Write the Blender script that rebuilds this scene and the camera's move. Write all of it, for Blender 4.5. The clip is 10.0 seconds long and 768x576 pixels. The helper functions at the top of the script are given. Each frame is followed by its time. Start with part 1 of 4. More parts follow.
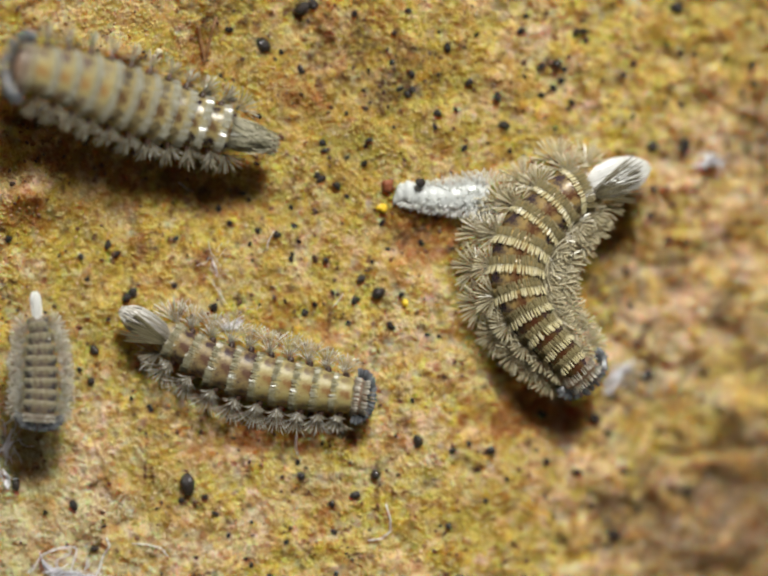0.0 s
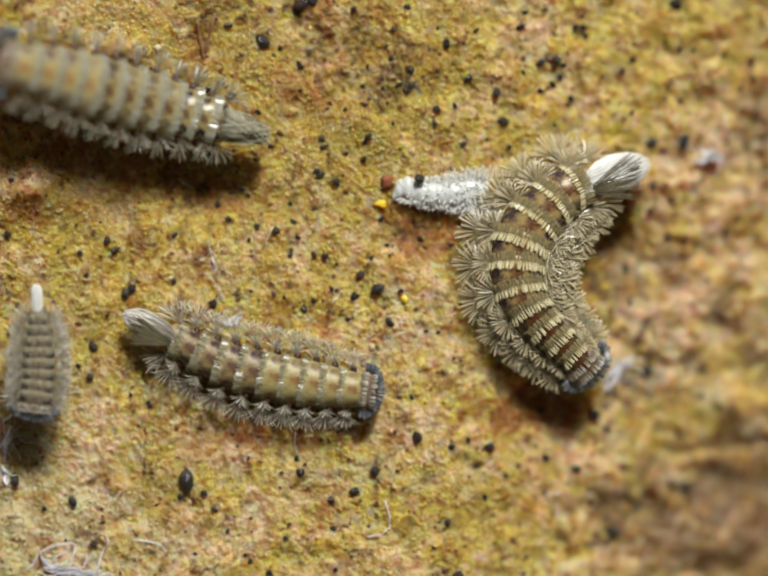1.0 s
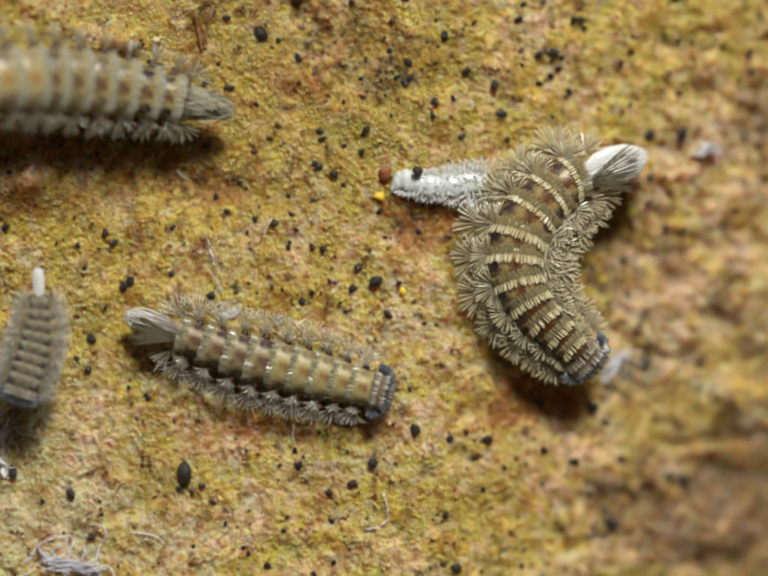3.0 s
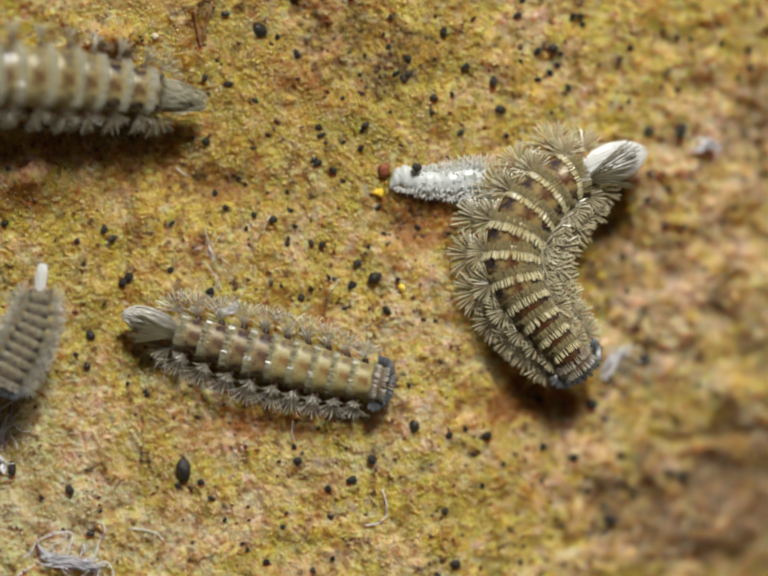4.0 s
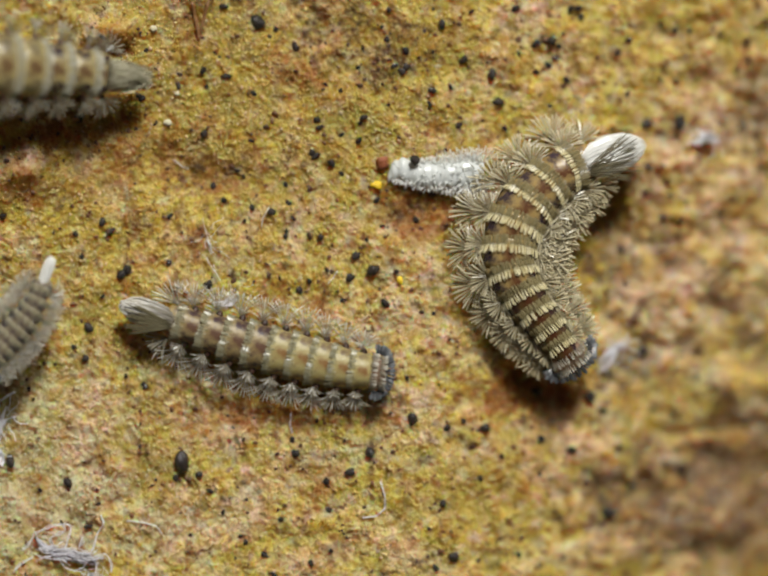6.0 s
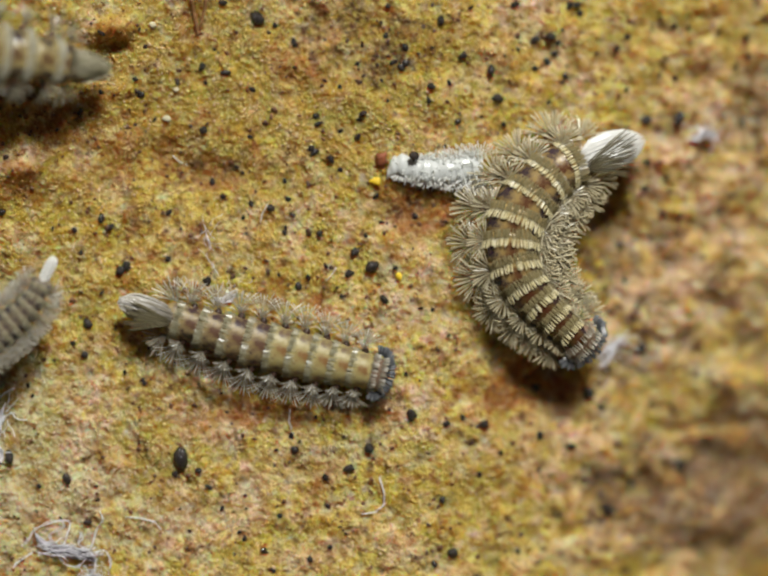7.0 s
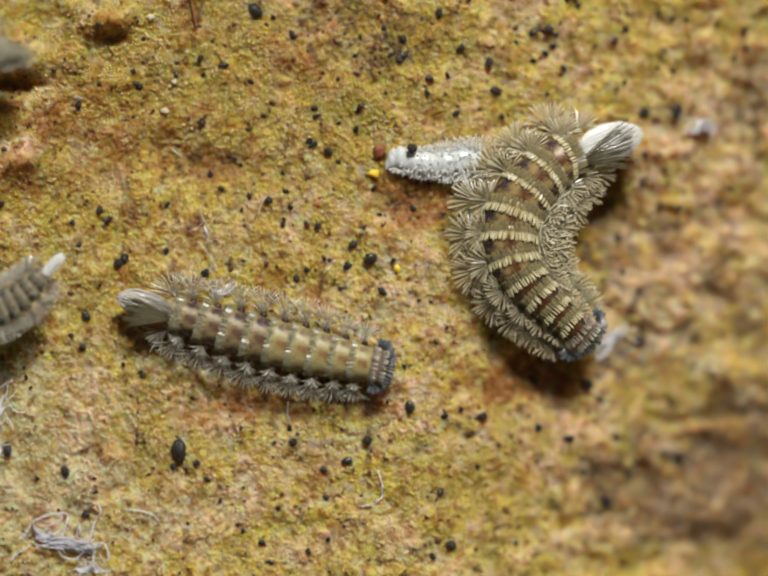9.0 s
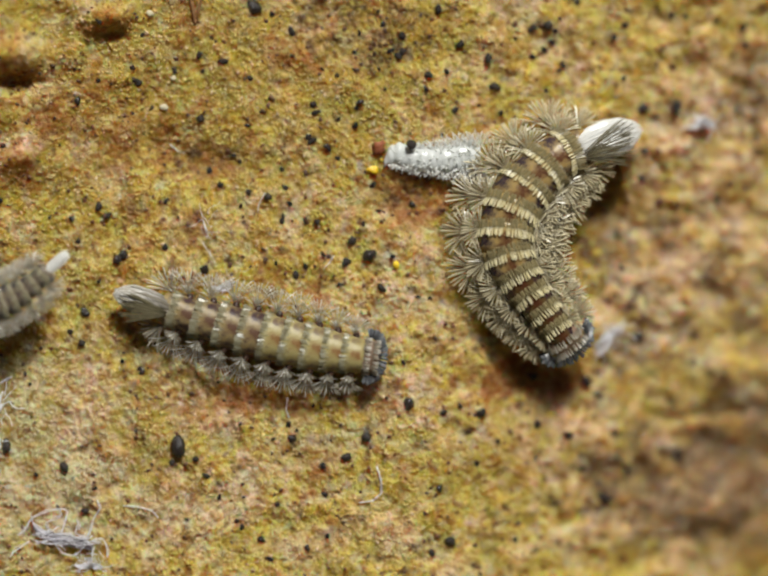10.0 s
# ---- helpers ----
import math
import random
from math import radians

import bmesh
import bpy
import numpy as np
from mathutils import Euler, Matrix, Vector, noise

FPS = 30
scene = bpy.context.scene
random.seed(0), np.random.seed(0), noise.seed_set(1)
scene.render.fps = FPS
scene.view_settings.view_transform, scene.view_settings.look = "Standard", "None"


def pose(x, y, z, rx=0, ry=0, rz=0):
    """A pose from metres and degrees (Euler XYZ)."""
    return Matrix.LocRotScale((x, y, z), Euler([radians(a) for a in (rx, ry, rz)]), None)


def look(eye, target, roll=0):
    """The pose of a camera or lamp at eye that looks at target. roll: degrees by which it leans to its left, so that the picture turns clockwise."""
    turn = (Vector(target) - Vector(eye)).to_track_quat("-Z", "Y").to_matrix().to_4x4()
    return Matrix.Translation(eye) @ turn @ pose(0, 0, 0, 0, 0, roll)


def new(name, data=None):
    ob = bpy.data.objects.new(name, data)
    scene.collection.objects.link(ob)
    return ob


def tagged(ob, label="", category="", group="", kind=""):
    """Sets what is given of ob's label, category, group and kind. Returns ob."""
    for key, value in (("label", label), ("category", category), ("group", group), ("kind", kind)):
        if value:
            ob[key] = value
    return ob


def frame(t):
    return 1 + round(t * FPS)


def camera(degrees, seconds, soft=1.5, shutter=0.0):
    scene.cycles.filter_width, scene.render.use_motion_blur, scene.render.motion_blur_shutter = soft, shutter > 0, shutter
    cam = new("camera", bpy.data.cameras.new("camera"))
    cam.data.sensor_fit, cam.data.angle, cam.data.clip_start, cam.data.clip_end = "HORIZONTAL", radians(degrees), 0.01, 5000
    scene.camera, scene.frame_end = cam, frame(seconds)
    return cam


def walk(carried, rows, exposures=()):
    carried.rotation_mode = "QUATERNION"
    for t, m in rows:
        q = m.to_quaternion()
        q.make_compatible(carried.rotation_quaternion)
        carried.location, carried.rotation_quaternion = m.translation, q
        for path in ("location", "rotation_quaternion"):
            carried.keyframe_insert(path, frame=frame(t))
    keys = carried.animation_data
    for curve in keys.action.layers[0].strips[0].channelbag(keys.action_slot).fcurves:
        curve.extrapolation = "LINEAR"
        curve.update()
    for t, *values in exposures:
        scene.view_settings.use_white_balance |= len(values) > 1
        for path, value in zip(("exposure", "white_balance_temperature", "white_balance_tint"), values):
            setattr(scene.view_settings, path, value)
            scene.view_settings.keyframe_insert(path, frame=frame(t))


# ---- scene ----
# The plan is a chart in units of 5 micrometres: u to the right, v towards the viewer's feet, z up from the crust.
U = 5e-6
EYE_Z = 0.120

cam = camera(3.742, 10.0, soft=2.4)
cam.data.dof.use_dof = True
cam.data.dof.focus_distance = EYE_Z - 45 * U
cam.data.dof.aperture_fstop = 50.0


def spot(u, v, z=0.0):
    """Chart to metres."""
    return Vector(((u - 784) * U, (588 - v) * U, z * U))


# a slow, even slide over the crust
DRIFT_U, DRIFT_V = 1.86, 7.76
walk(cam, [(t, pose(DRIFT_U * t * U, -DRIFT_V * t * U, EYE_Z + rise * U))
           for t, rise in ((0, 18), (0.7, 11), (1.4, 4), (2.2, 0), (3.75, 0), (5, 0), (6.25, 0), (7.5, 0), (8.75, 0), (10, 0))],
     exposures=[(0, 0.17), (1, 0.12), (2.2, 0.01), (10, 0.0)])

# ---- light: soft daylight from ahead, slightly from the side ----
SUN_FROM = Vector((0.26, 1.0, 1.12)).normalized()
elevation = math.asin(SUN_FROM.z)
azimuth = math.atan2(SUN_FROM.x, SUN_FROM.y)
world = bpy.data.worlds.new("daylight")
scene.world = world
world.use_nodes = True
nt = world.node_tree
sky = nt.nodes.new("ShaderNodeTexSky")
sky.sky_type = "NISHITA"
sky.sun_disc = False
sky.air_density = 0.1
sky.dust_density = 6.0
sky.ozone_density = 0.0
sky.sun_elevation = elevation
sky.sun_rotation = azimuth
nt.links.new(sky.outputs[0], nt.nodes["Background"].inputs[0])
nt.nodes["Background"].inputs[1].default_value = 0.022
sun = new("sun", bpy.data.lights.new("sun", "SUN"))
sun.data.energy = 4.12
sun.data.angle = radians(12)
sun.data.color = (0.985, 0.99, 0.95)
sun.matrix_world = look(SUN_FROM, (0, 0, 0))


# ---- materials ----
def shader(name):
    m = bpy.data.materials.new(name)
    m.use_nodes = True
    return m, m.node_tree, m.node_tree.nodes["Principled BSDF"]


def node(tree, kind, inputs=(), **settings):
    n = tree.nodes.new("ShaderNode" + kind)
    for key, value in settings.items():
        setattr_plain(n, key, value)
    for key, value in inputs:
        if hasattr(value, "links"):
            tree.links.new(value, n.inputs[key])
        else:
            n.inputs[key].default_value = value
    return n


def setattr_plain(n, key, value):
    if key == "operation":
        n.operation = value
    elif key == "data_type":
        n.data_type = value
    elif key == "blend_type":
        n.blend_type = value
    elif key == "attribute_name":
        n.attribute_name = value


def noise_of(tree, vector, scale, detail=3.0, rough=0.6):
    return node(tree, "TexNoise", [("Vector", vector), ("Scale", scale), ("Detail", detail), ("Roughness", rough)]).outputs[0]


def ramp(tree, value, low, high):
    n = node(tree, "MapRange", [("Value", value), ("From Min", low), ("From Max", high)])
    n.interpolation_type = "SMOOTHSTEP"
    return n.outputs[0]


def mixed(tree, factor, a, b, blend="MIX"):
    n = tree.nodes.new("ShaderNodeMix")
    n.data_type = "RGBA"
    n.blend_type = blend
    for socket, value in ((n.inputs[0], factor), (n.inputs[6], a), (n.inputs[7], b)):
        if hasattr(value, "links"):
            tree.links.new(value, socket)
        else:
            socket.default_value = value if not isinstance(value, tuple) else (*value, 1.0)
    return n.outputs[2]


def times(tree, a, b, operation="MULTIPLY"):
    n = tree.nodes.new("ShaderNodeMath")
    n.operation = operation
    n.use_clamp = True
    for socket, value in ((n.inputs[0], a), (n.inputs[1], b)):
        if hasattr(value, "links"):
            tree.links.new(value, socket)
        else:
            socket.default_value = value
    return n.outputs[0]


def crust_material(name, bead):
    m, t, b = shader(name)
    place = node(t, "TexCoord").outputs["Object"]
    chart = node(t, "VectorMath", [(0, place), (3, 1 / U)], operation="SCALE").outputs[0]

    def field(name):
        return node(t, "Attribute", attribute_name=name).outputs["Fac"]

    big = noise_of(t, chart, 0.006, 4.0)
    mid = noise_of(t, chart, 0.022, 4.0, 0.65)
    grain = noise_of(t, chart, 0.075, 3.0, 0.7)
    fine = noise_of(t, chart, 0.16, 2.0, 0.7)
    warp = node(t, "VectorMath", [(0, chart), (1, (311.0, 97.0, 0.0))], operation="ADD").outputs[0]
    mottle = noise_of(t, warp, 0.017, 5.0, 0.68)
    drift = node(t, "VectorMath", [(0, chart), (1, (-173.0, 641.0, 0.0))], operation="ADD").outputs[0]
    patch = noise_of(t, drift, 0.0075, 5.0, 0.62)
    col = mixed(t, ramp(t, big, 0.35, 0.65), (0.55, 0.385, 0.055), (0.63, 0.45, 0.12))
    col = mixed(t, ramp(t, mid, 0.40, 0.70), col, (0.52, 0.39, 0.055))
    col = mixed(t, times(t, ramp(t, patch, 0.46, 0.62), 0.8), col, (0.68, 0.46, 0.24))
    col = mixed(t, times(t, field("gold"), ramp(t, mid, 0.75, 0.3)), col, (0.54, 0.36, 0.04))
    col = mixed(t, times(t, field("green"), ramp(t, mid, 0.15, 0.6)), col, (0.40, 0.34, 0.07))
    col = mixed(t, times(t, field("pink"), ramp(t, mid, 0.8, 0.3)), col, (0.69, 0.455, 0.335))
    col = mixed(t, times(t, ramp(t, mottle, 0.53, 0.66), 0.7), col, (0.36, 0.165, 0.025))
    if bead:
        rnd = node(t, "NewGeometry").outputs["Random Per Island"]
        col = mixed(t, times(t, ramp(t, rnd, 0.5, 1.0), 0.58), col, (0.82, 0.66, 0.27))
        col = mixed(t, times(t, times(t, ramp(t, rnd, 0.36, 0.40), ramp(t, rnd, 0.50, 0.46)), 0.6), col, (0.76, 0.55, 0.43))
        col = mixed(t, times(t, ramp(t, rnd, 0.30, 0.0), 0.4), col, (0.44, 0.22, 0.03))
    col = mixed(t, times(t, field("pale"), 0.75), col, (0.58, 0.515, 0.33))
    speck = noise_of(t, warp, 0.042, 3.0, 0.6)
    col = mixed(t, times(t, ramp(t, speck, 0.59, 0.66), 0.9), col, (0.17, 0.065, 0.022))
    col = mixed(t, times(t, field("stone"), ramp(t, mottle, 0.75, 0.4)), col, (0.43, 0.325, 0.235))
    # these two colours serve stains and painted-in shadow alike
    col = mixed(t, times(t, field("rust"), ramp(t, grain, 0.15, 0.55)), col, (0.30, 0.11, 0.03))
    col = mixed(t, times(t, field("dirt"), ramp(t, grain, 0.25, 0.6)), col, (0.095, 0.042, 0.018))
    if bead:
        b.inputs["Roughness"].default_value = 0.22
        b.inputs["Specular IOR Level"].default_value = 0.4
    else:
        col = mixed(t, times(t, times(t, field("gold"), field("green"), "ADD"), 0.55), col, (0.40, 0.222, 0.03))
        col = mixed(t, times(t, ramp(t, grain, 0.54, 0.74), 0.8), col, (0.38, 0.175, 0.02))
        col = mixed(t, times(t, ramp(t, fine, 0.58, 0.72), 0.5), col, (0.70, 0.55, 0.24))
        b.inputs["Roughness"].default_value = 0.40
        b.inputs["Specular IOR Level"].default_value = 0.2
    t.links.new(col, b.inputs["Base Color"])
    b.inputs["Subsurface Weight"].default_value = 0.0 if bead else 0.85
    b.inputs["Subsurface Radius"].default_value = (1.0, 0.24, 0.07)
    b.inputs["Subsurface Scale"].default_value = 65 * U
    bump = node(t, "Bump", [("Height", fine), ("Strength", 0.7), ("Distance", 4 * U)])
    t.links.new(bump.outputs[0], b.inputs["Normal"])
    return m


def cuticle_material(name, base, mid_spot, side_spot, spread=0.055, rough=0.38, gloss=0.3, fore=0.60):
    """Waxy back plate: a rust spot along the middle and a dark one to each side."""
    m, t, b = shader(name)
    co = node(t, "TexCoord").outputs["Generated"]
    chart = node(t, "VectorMath", [(0, node(t, "TexCoord").outputs["Object"]), (3, 1 / U)], operation="SCALE").outputs[0]
    wob = noise_of(t, chart, 0.085, 3.0, 0.6)
    shy = node(t, "ObjectInfo").outputs["Random"]
    parts = node(t, "SeparateXYZ", [(0, co)])
    x, y = parts.outputs[0], parts.outputs[1]

    def bell(value, centre, width):
        d = node(t, "Math", [(0, value), (1, centre)], operation="SUBTRACT").outputs[0]
        d = node(t, "Math", [(0, d), (1, 0.0)], operation="ABSOLUTE").outputs[0]
        d = node(t, "Math", [(0, wob), (1, 0.55), (2, d)], operation="MULTIPLY_ADD").outputs[0]
        return ramp(t, d, width + 0.44, width + 0.18)

    along = bell(x, fore, 0.22)
    col = mixed(t, ramp(t, wob, 0.35, 0.7), base, (base[0] * 0.72, base[1] * 0.66, base[2] * 0.55))
    col = mixed(t, times(t, times(t, along, bell(y, 0.5, spread)), 0.9), col, mid_spot)
    sides = times(t, bell(y, 0.15, spread * 0.7), bell(y, 0.85, spread * 0.7), "ADD")
    col = mixed(t, times(t, times(t, along, sides), ramp(t, shy, 2.0, 0.3)), col, side_spot)
    t.links.new(col, b.inputs["Base Color"])
    b.inputs["Roughness"].default_value = rough
    b.inputs["Specular IOR Level"].default_value = gloss
    bump = node(t, "Bump", [("Height", noise_of(t, chart, 0.3, 2.0)), ("Strength", 0.35), ("Distance", 2 * U)])
    t.links.new(bump.outputs[0], b.inputs["Normal"])
    return m


def bristle_material(name, low, high, rough=0.32, through_light=0.25, root=0.75, mottled=0.5):
    m, t, b = shader(name)
    rnd = node(t, "NewGeometry").outputs["Random Per Island"]
    chart = node(t, "VectorMath", [(0, node(t, "TexCoord").outputs["Object"]), (3, 1 / U)], operation="SCALE").outputs[0]
    col = mixed(t, rnd, low, high)
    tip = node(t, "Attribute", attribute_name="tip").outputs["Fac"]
    # darker to the root: dark stems, and shade between bristles put into colour
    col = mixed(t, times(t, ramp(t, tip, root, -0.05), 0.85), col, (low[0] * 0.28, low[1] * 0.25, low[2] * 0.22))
    col = mixed(t, times(t, noise_of(t, chart, 0.25, 2.0), mottled), col, (low[0] * 0.6, low[1] * 0.58, low[2] * 0.5))
    t.links.new(col, b.inputs["Base Color"])
    b.inputs["Roughness"].default_value = rough
    lit = node(t, "BsdfTranslucent", [("Color", col)])
    both = node(t, "MixShader", [(0, through_light), (1, b.outputs[0]), (2, lit.outputs[0])])
    t.links.new(both.outputs[0], t.nodes["Material Output"].inputs[0])
    return m


def grain_material(name, low, high, rough=0.45, spec=0.5):
    m, t, b = shader(name)
    chart = node(t, "VectorMath", [(0, node(t, "TexCoord").outputs["Object"]), (3, 1 / U)], operation="SCALE").outputs[0]
    n = noise_of(t, chart, 0.14, 3.0)
    rnd = node(t, "ObjectInfo").outputs["Random"]
    col = mixed(t, times(t, ramp(t, n, 0.3, 0.75), rnd, "ADD"), low, high)
    t.links.new(col, b.inputs["Base Color"])
    b.inputs["Roughness"].default_value = rough
    b.inputs["Specular IOR Level"].default_value = spec
    bump = node(t, "Bump", [("Height", noise_of(t, chart, 0.2, 2.0)), ("Strength", 0.35), ("Distance", 3 * U)])
    t.links.new(bump.outputs[0], b.inputs["Normal"])
    return m


CRUST = crust_material("algal_crust", False)
BEAD = crust_material("algal_bead", True)
PELLET = grain_material("dark_pellet", (0.010, 0.009, 0.009), (0.035, 0.028, 0.024), 0.16, 0.5)
BROWN_GRAIN = grain_material("brown_grain", (0.16, 0.07, 0.025), (0.28, 0.14, 0.05), 0.5)
CRUMB = bristle_material("brown_crumb", (0.05, 0.022, 0.012), (0.22, 0.09, 0.035), 0.5, 0.0, -0.04)
RUST_GRAIN = grain_material("rust_grain", (0.20, 0.05, 0.02), (0.32, 0.10, 0.04), 0.5)
AMBER = grain_material("amber_crystal", (0.75, 0.42, 0.02), (0.85, 0.60, 0.03), 0.2, 0.8)
CREAM_GRAIN = grain_material("cream_grain", (0.52, 0.44, 0.25), (0.62, 0.56, 0.38), 0.4)
CUTICLE = cuticle_material("straw_cuticle", (0.42, 0.365, 0.16), (0.19, 0.08, 0.025), (0.11, 0.065, 0.045), 0.06, 0.36, 0.34)
CUTICLE_WET = cuticle_material("wet_straw_cuticle", (0.44, 0.37, 0.17), (0.085, 0.035, 0.016), (0.024, 0.013, 0.020), 0.12, 0.24, 0.5)
CUTICLE_WET_FORE = cuticle_material("wet_plain_cuticle", (0.46, 0.41, 0.20), (0.28, 0.14, 0.045), (0.12, 0.08, 0.07), 0.08, 0.24, 0.5)
CUTICLE_REAR = cuticle_material("spotted_cuticle", (0.34, 0.265, 0.125), (0.085, 0.034, 0.025), (0.05, 0.028, 0.03), 0.10, 0.36, 0.34)
CUTICLE_BIG = cuticle_material("amber_cuticle", (0.115, 0.07, 0.025), (0.075, 0.022, 0.010), (0.028, 0.014, 0.026), 0.08, 0.25, 0.45, 0.64)
CUTICLE_BIG_REAR = cuticle_material("violet_cuticle", (0.44, 0.32, 0.13), (0.07, 0.012, 0.006), (0.020, 0.012, 0.035), 0.085, 0.24, 0.5, 0.64)
CUTICLE_GREY = cuticle_material("grey_cuticle", (0.22, 0.18, 0.12), (0.10, 0.07, 0.06), (0.05, 0.04, 0.055), 0.12)
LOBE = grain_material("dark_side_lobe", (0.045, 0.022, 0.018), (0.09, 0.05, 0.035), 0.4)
HEAD_SKIN = grain_material("head_skin", (0.12, 0.065, 0.038), (0.20, 0.125, 0.08), 0.4)
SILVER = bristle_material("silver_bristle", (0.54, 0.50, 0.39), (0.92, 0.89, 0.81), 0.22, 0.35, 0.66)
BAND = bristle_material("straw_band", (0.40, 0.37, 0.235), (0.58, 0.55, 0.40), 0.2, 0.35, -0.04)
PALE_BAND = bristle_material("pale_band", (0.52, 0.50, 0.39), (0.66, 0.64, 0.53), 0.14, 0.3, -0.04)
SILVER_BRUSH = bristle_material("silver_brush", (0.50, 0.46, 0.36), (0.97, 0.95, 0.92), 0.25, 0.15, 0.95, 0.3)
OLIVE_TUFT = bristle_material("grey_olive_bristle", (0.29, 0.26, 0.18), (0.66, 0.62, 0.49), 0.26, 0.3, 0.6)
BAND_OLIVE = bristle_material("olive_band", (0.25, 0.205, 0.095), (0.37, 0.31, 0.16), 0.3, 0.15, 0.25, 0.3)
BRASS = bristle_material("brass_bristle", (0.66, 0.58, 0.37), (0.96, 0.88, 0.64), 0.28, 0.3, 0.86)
OLIVE = bristle_material("olive_bristle", (0.27, 0.24, 0.15), (0.42, 0.375, 0.25))
COVER = bristle_material("dark_olive_bristle", (0.10, 0.085, 0.045), (0.26, 0.225, 0.13), 0.4, 0.1, 0.3)
CREAM = bristle_material("cream_bristle", (0.76, 0.67, 0.37), (0.97, 0.91, 0.64), 0.3, 0.3, 0.3)
WHITE = bristle_material("white_bristle", (0.80, 0.79, 0.74), (0.95, 0.95, 0.93), 0.25, 0.25, 0.1, 0.15)
TAWNY = bristle_material("tawny_bristle", (0.30, 0.28, 0.18), (0.60, 0.56, 0.42), 0.3, 0.1, 0.15)
SLATE = bristle_material("slate_bristle", (0.075, 0.08, 0.09), (0.22, 0.23, 0.24), 0.3, 0.1)
GAUZE = bristle_material("lilac_gauze", (0.62, 0.60, 0.68), (0.74, 0.72, 0.79), 0.5, 0.3, -0.04, 0.3)
GAUZE.node_tree.nodes["Principled BSDF"].inputs["Alpha"].default_value = 0.6
SILK = bristle_material("white_silk", (0.80, 0.79, 0.83), (0.93, 0.92, 0.95), 0.5, 0.35, -0.04, 0.25)
HUSK = bristle_material("glassy_husk", (0.74, 0.77, 0.74), (0.84, 0.86, 0.84), 0.2, 0.25, -0.04, 0.25)
SHED = bristle_material("shed_cuticle", (0.84, 0.86, 0.82), (0.94, 0.95, 0.93), 0.12, 0.42, -0.04, 0.25)


# ---- mesh helpers ----
class Build:
    """Collects the points and faces of one mesh, in chart units."""

    def __init__(self):
        self.points, self.faces, self.tips = [], [], []

    def loft(self, rings, cap=True):
        n, first = len(rings[0]), len(self.points)
        for i, ring in enumerate(rings):
            self.points.extend(ring)
            self.tips.extend([i / (len(rings) - 1)] * n)
        for i in range(len(rings) - 1):
            for j in range(n):
                a, b = first + i * n + j, first + i * n + (j + 1) % n
                self.faces.append((a, b, b + n, a + n))
        if cap:
            self.faces.append(tuple(first + j for j in reversed(range(n))))
            self.faces.append(tuple(first + (len(rings) - 1) * n + j for j in range(n)))

    def bristle(self, base, way, up, length, w0, w1, flat=0.6, bend=0.0):
        """A slender club: narrow root, wide blunt tip, bent towards -up."""
        way, base = way.normalized(), Vector(base)
        side = way.cross(up)
        side = side.normalized() if side.length > 1e-6 else way.orthogonal().normalized()
        top = side.cross(way).normalized()
        rings = []
        for s, w in ((0.0, w0), (0.45, w0 + 0.35 * (w1 - w0)), (0.86, w1), (1.0, 0.55 * w1)):
            c = base + way * (length * s) - up * (bend * length * s * s)
            rings.append([c + side * w, c + top * w * flat, c - side * w, c - top * w * flat])
        self.loft(rings)

    def tube(self, path, radius, sides=5):
        rings = []
        for i, p in enumerate(path):
            way = (path[min(i + 1, len(path) - 1)] - path[max(i - 1, 0)]).normalized()
            a = way.orthogonal().normalized()
            b = way.cross(a)
            r = radius[i] if isinstance(radius, list) else radius
            rings.append([p + (a * math.cos(k * 2 * math.pi / sides) + b * math.sin(k * 2 * math.pi / sides)) * r for k in range(sides)])
        self.loft(rings)

    def mesh(self, name, material, smooth=False):
        me = bpy.data.meshes.new(name)
        me.from_pydata([tuple(c * U for c in p) for p in self.points], [], self.faces)
        me.attributes.new("tip", "FLOAT", "POINT").data.foreach_set("value", self.tips)
        me.materials.append(material)
        if smooth:
            me.shade_smooth()
        me.update()
        return me


def part(name, build, material, parent, label="", smooth=False, kind=""):
    ob = new(name, build if isinstance(build, bpy.types.Mesh) else build.mesh(name, material, smooth))
    ob.parent = parent
    return tagged(ob, label, kind=kind)


# ---- the crust: one sheet, dense where the lens passes ----
def band(shape, wavelength, seed, width=0.5):
    """Band-limited noise of unit spread; wavelength in grid steps."""
    rng = np.random.default_rng(seed)
    f = np.hypot(np.fft.fftfreq(shape[0])[:, None], np.fft.fftfreq(shape[1])[None, :])
    f[0, 0] = 1e-9
    gain = np.exp(-((np.log(f * wavelength) / width) ** 2))
    a = np.fft.ifft2(np.fft.fft2(rng.standard_normal(shape)) * gain).real
    return a / a.std()


def axis_steps(low, high, step, rings):
    inner = np.arange(low, high + step, step)
    grow = step * 1.075 ** np.arange(1, rings + 1)
    grow = np.cumsum(np.concatenate([grow, grow[-1] * 1.27 ** np.arange(1, 31)]))
    return np.concatenate([low - grow[::-1], inner, inner[-1] + grow])


STEP, RINGS = 2.7, 48
AU = axis_steps(-60, 1650, STEP, RINGS)
AV = axis_steps(-60, 1310, STEP, RINGS)
GU, GV = np.meshgrid(AU, AV)


def dome(u, v, cu, cv, ru, rv, turn=0.0):
    c, s = math.cos(radians(turn)), math.sin(radians(turn))
    a, b = ((u - cu) * c + (v - cv) * s) / ru, (-(u - cu) * s + (v - cv) * c) / rv
    return np.exp(-(a * a + b * b))


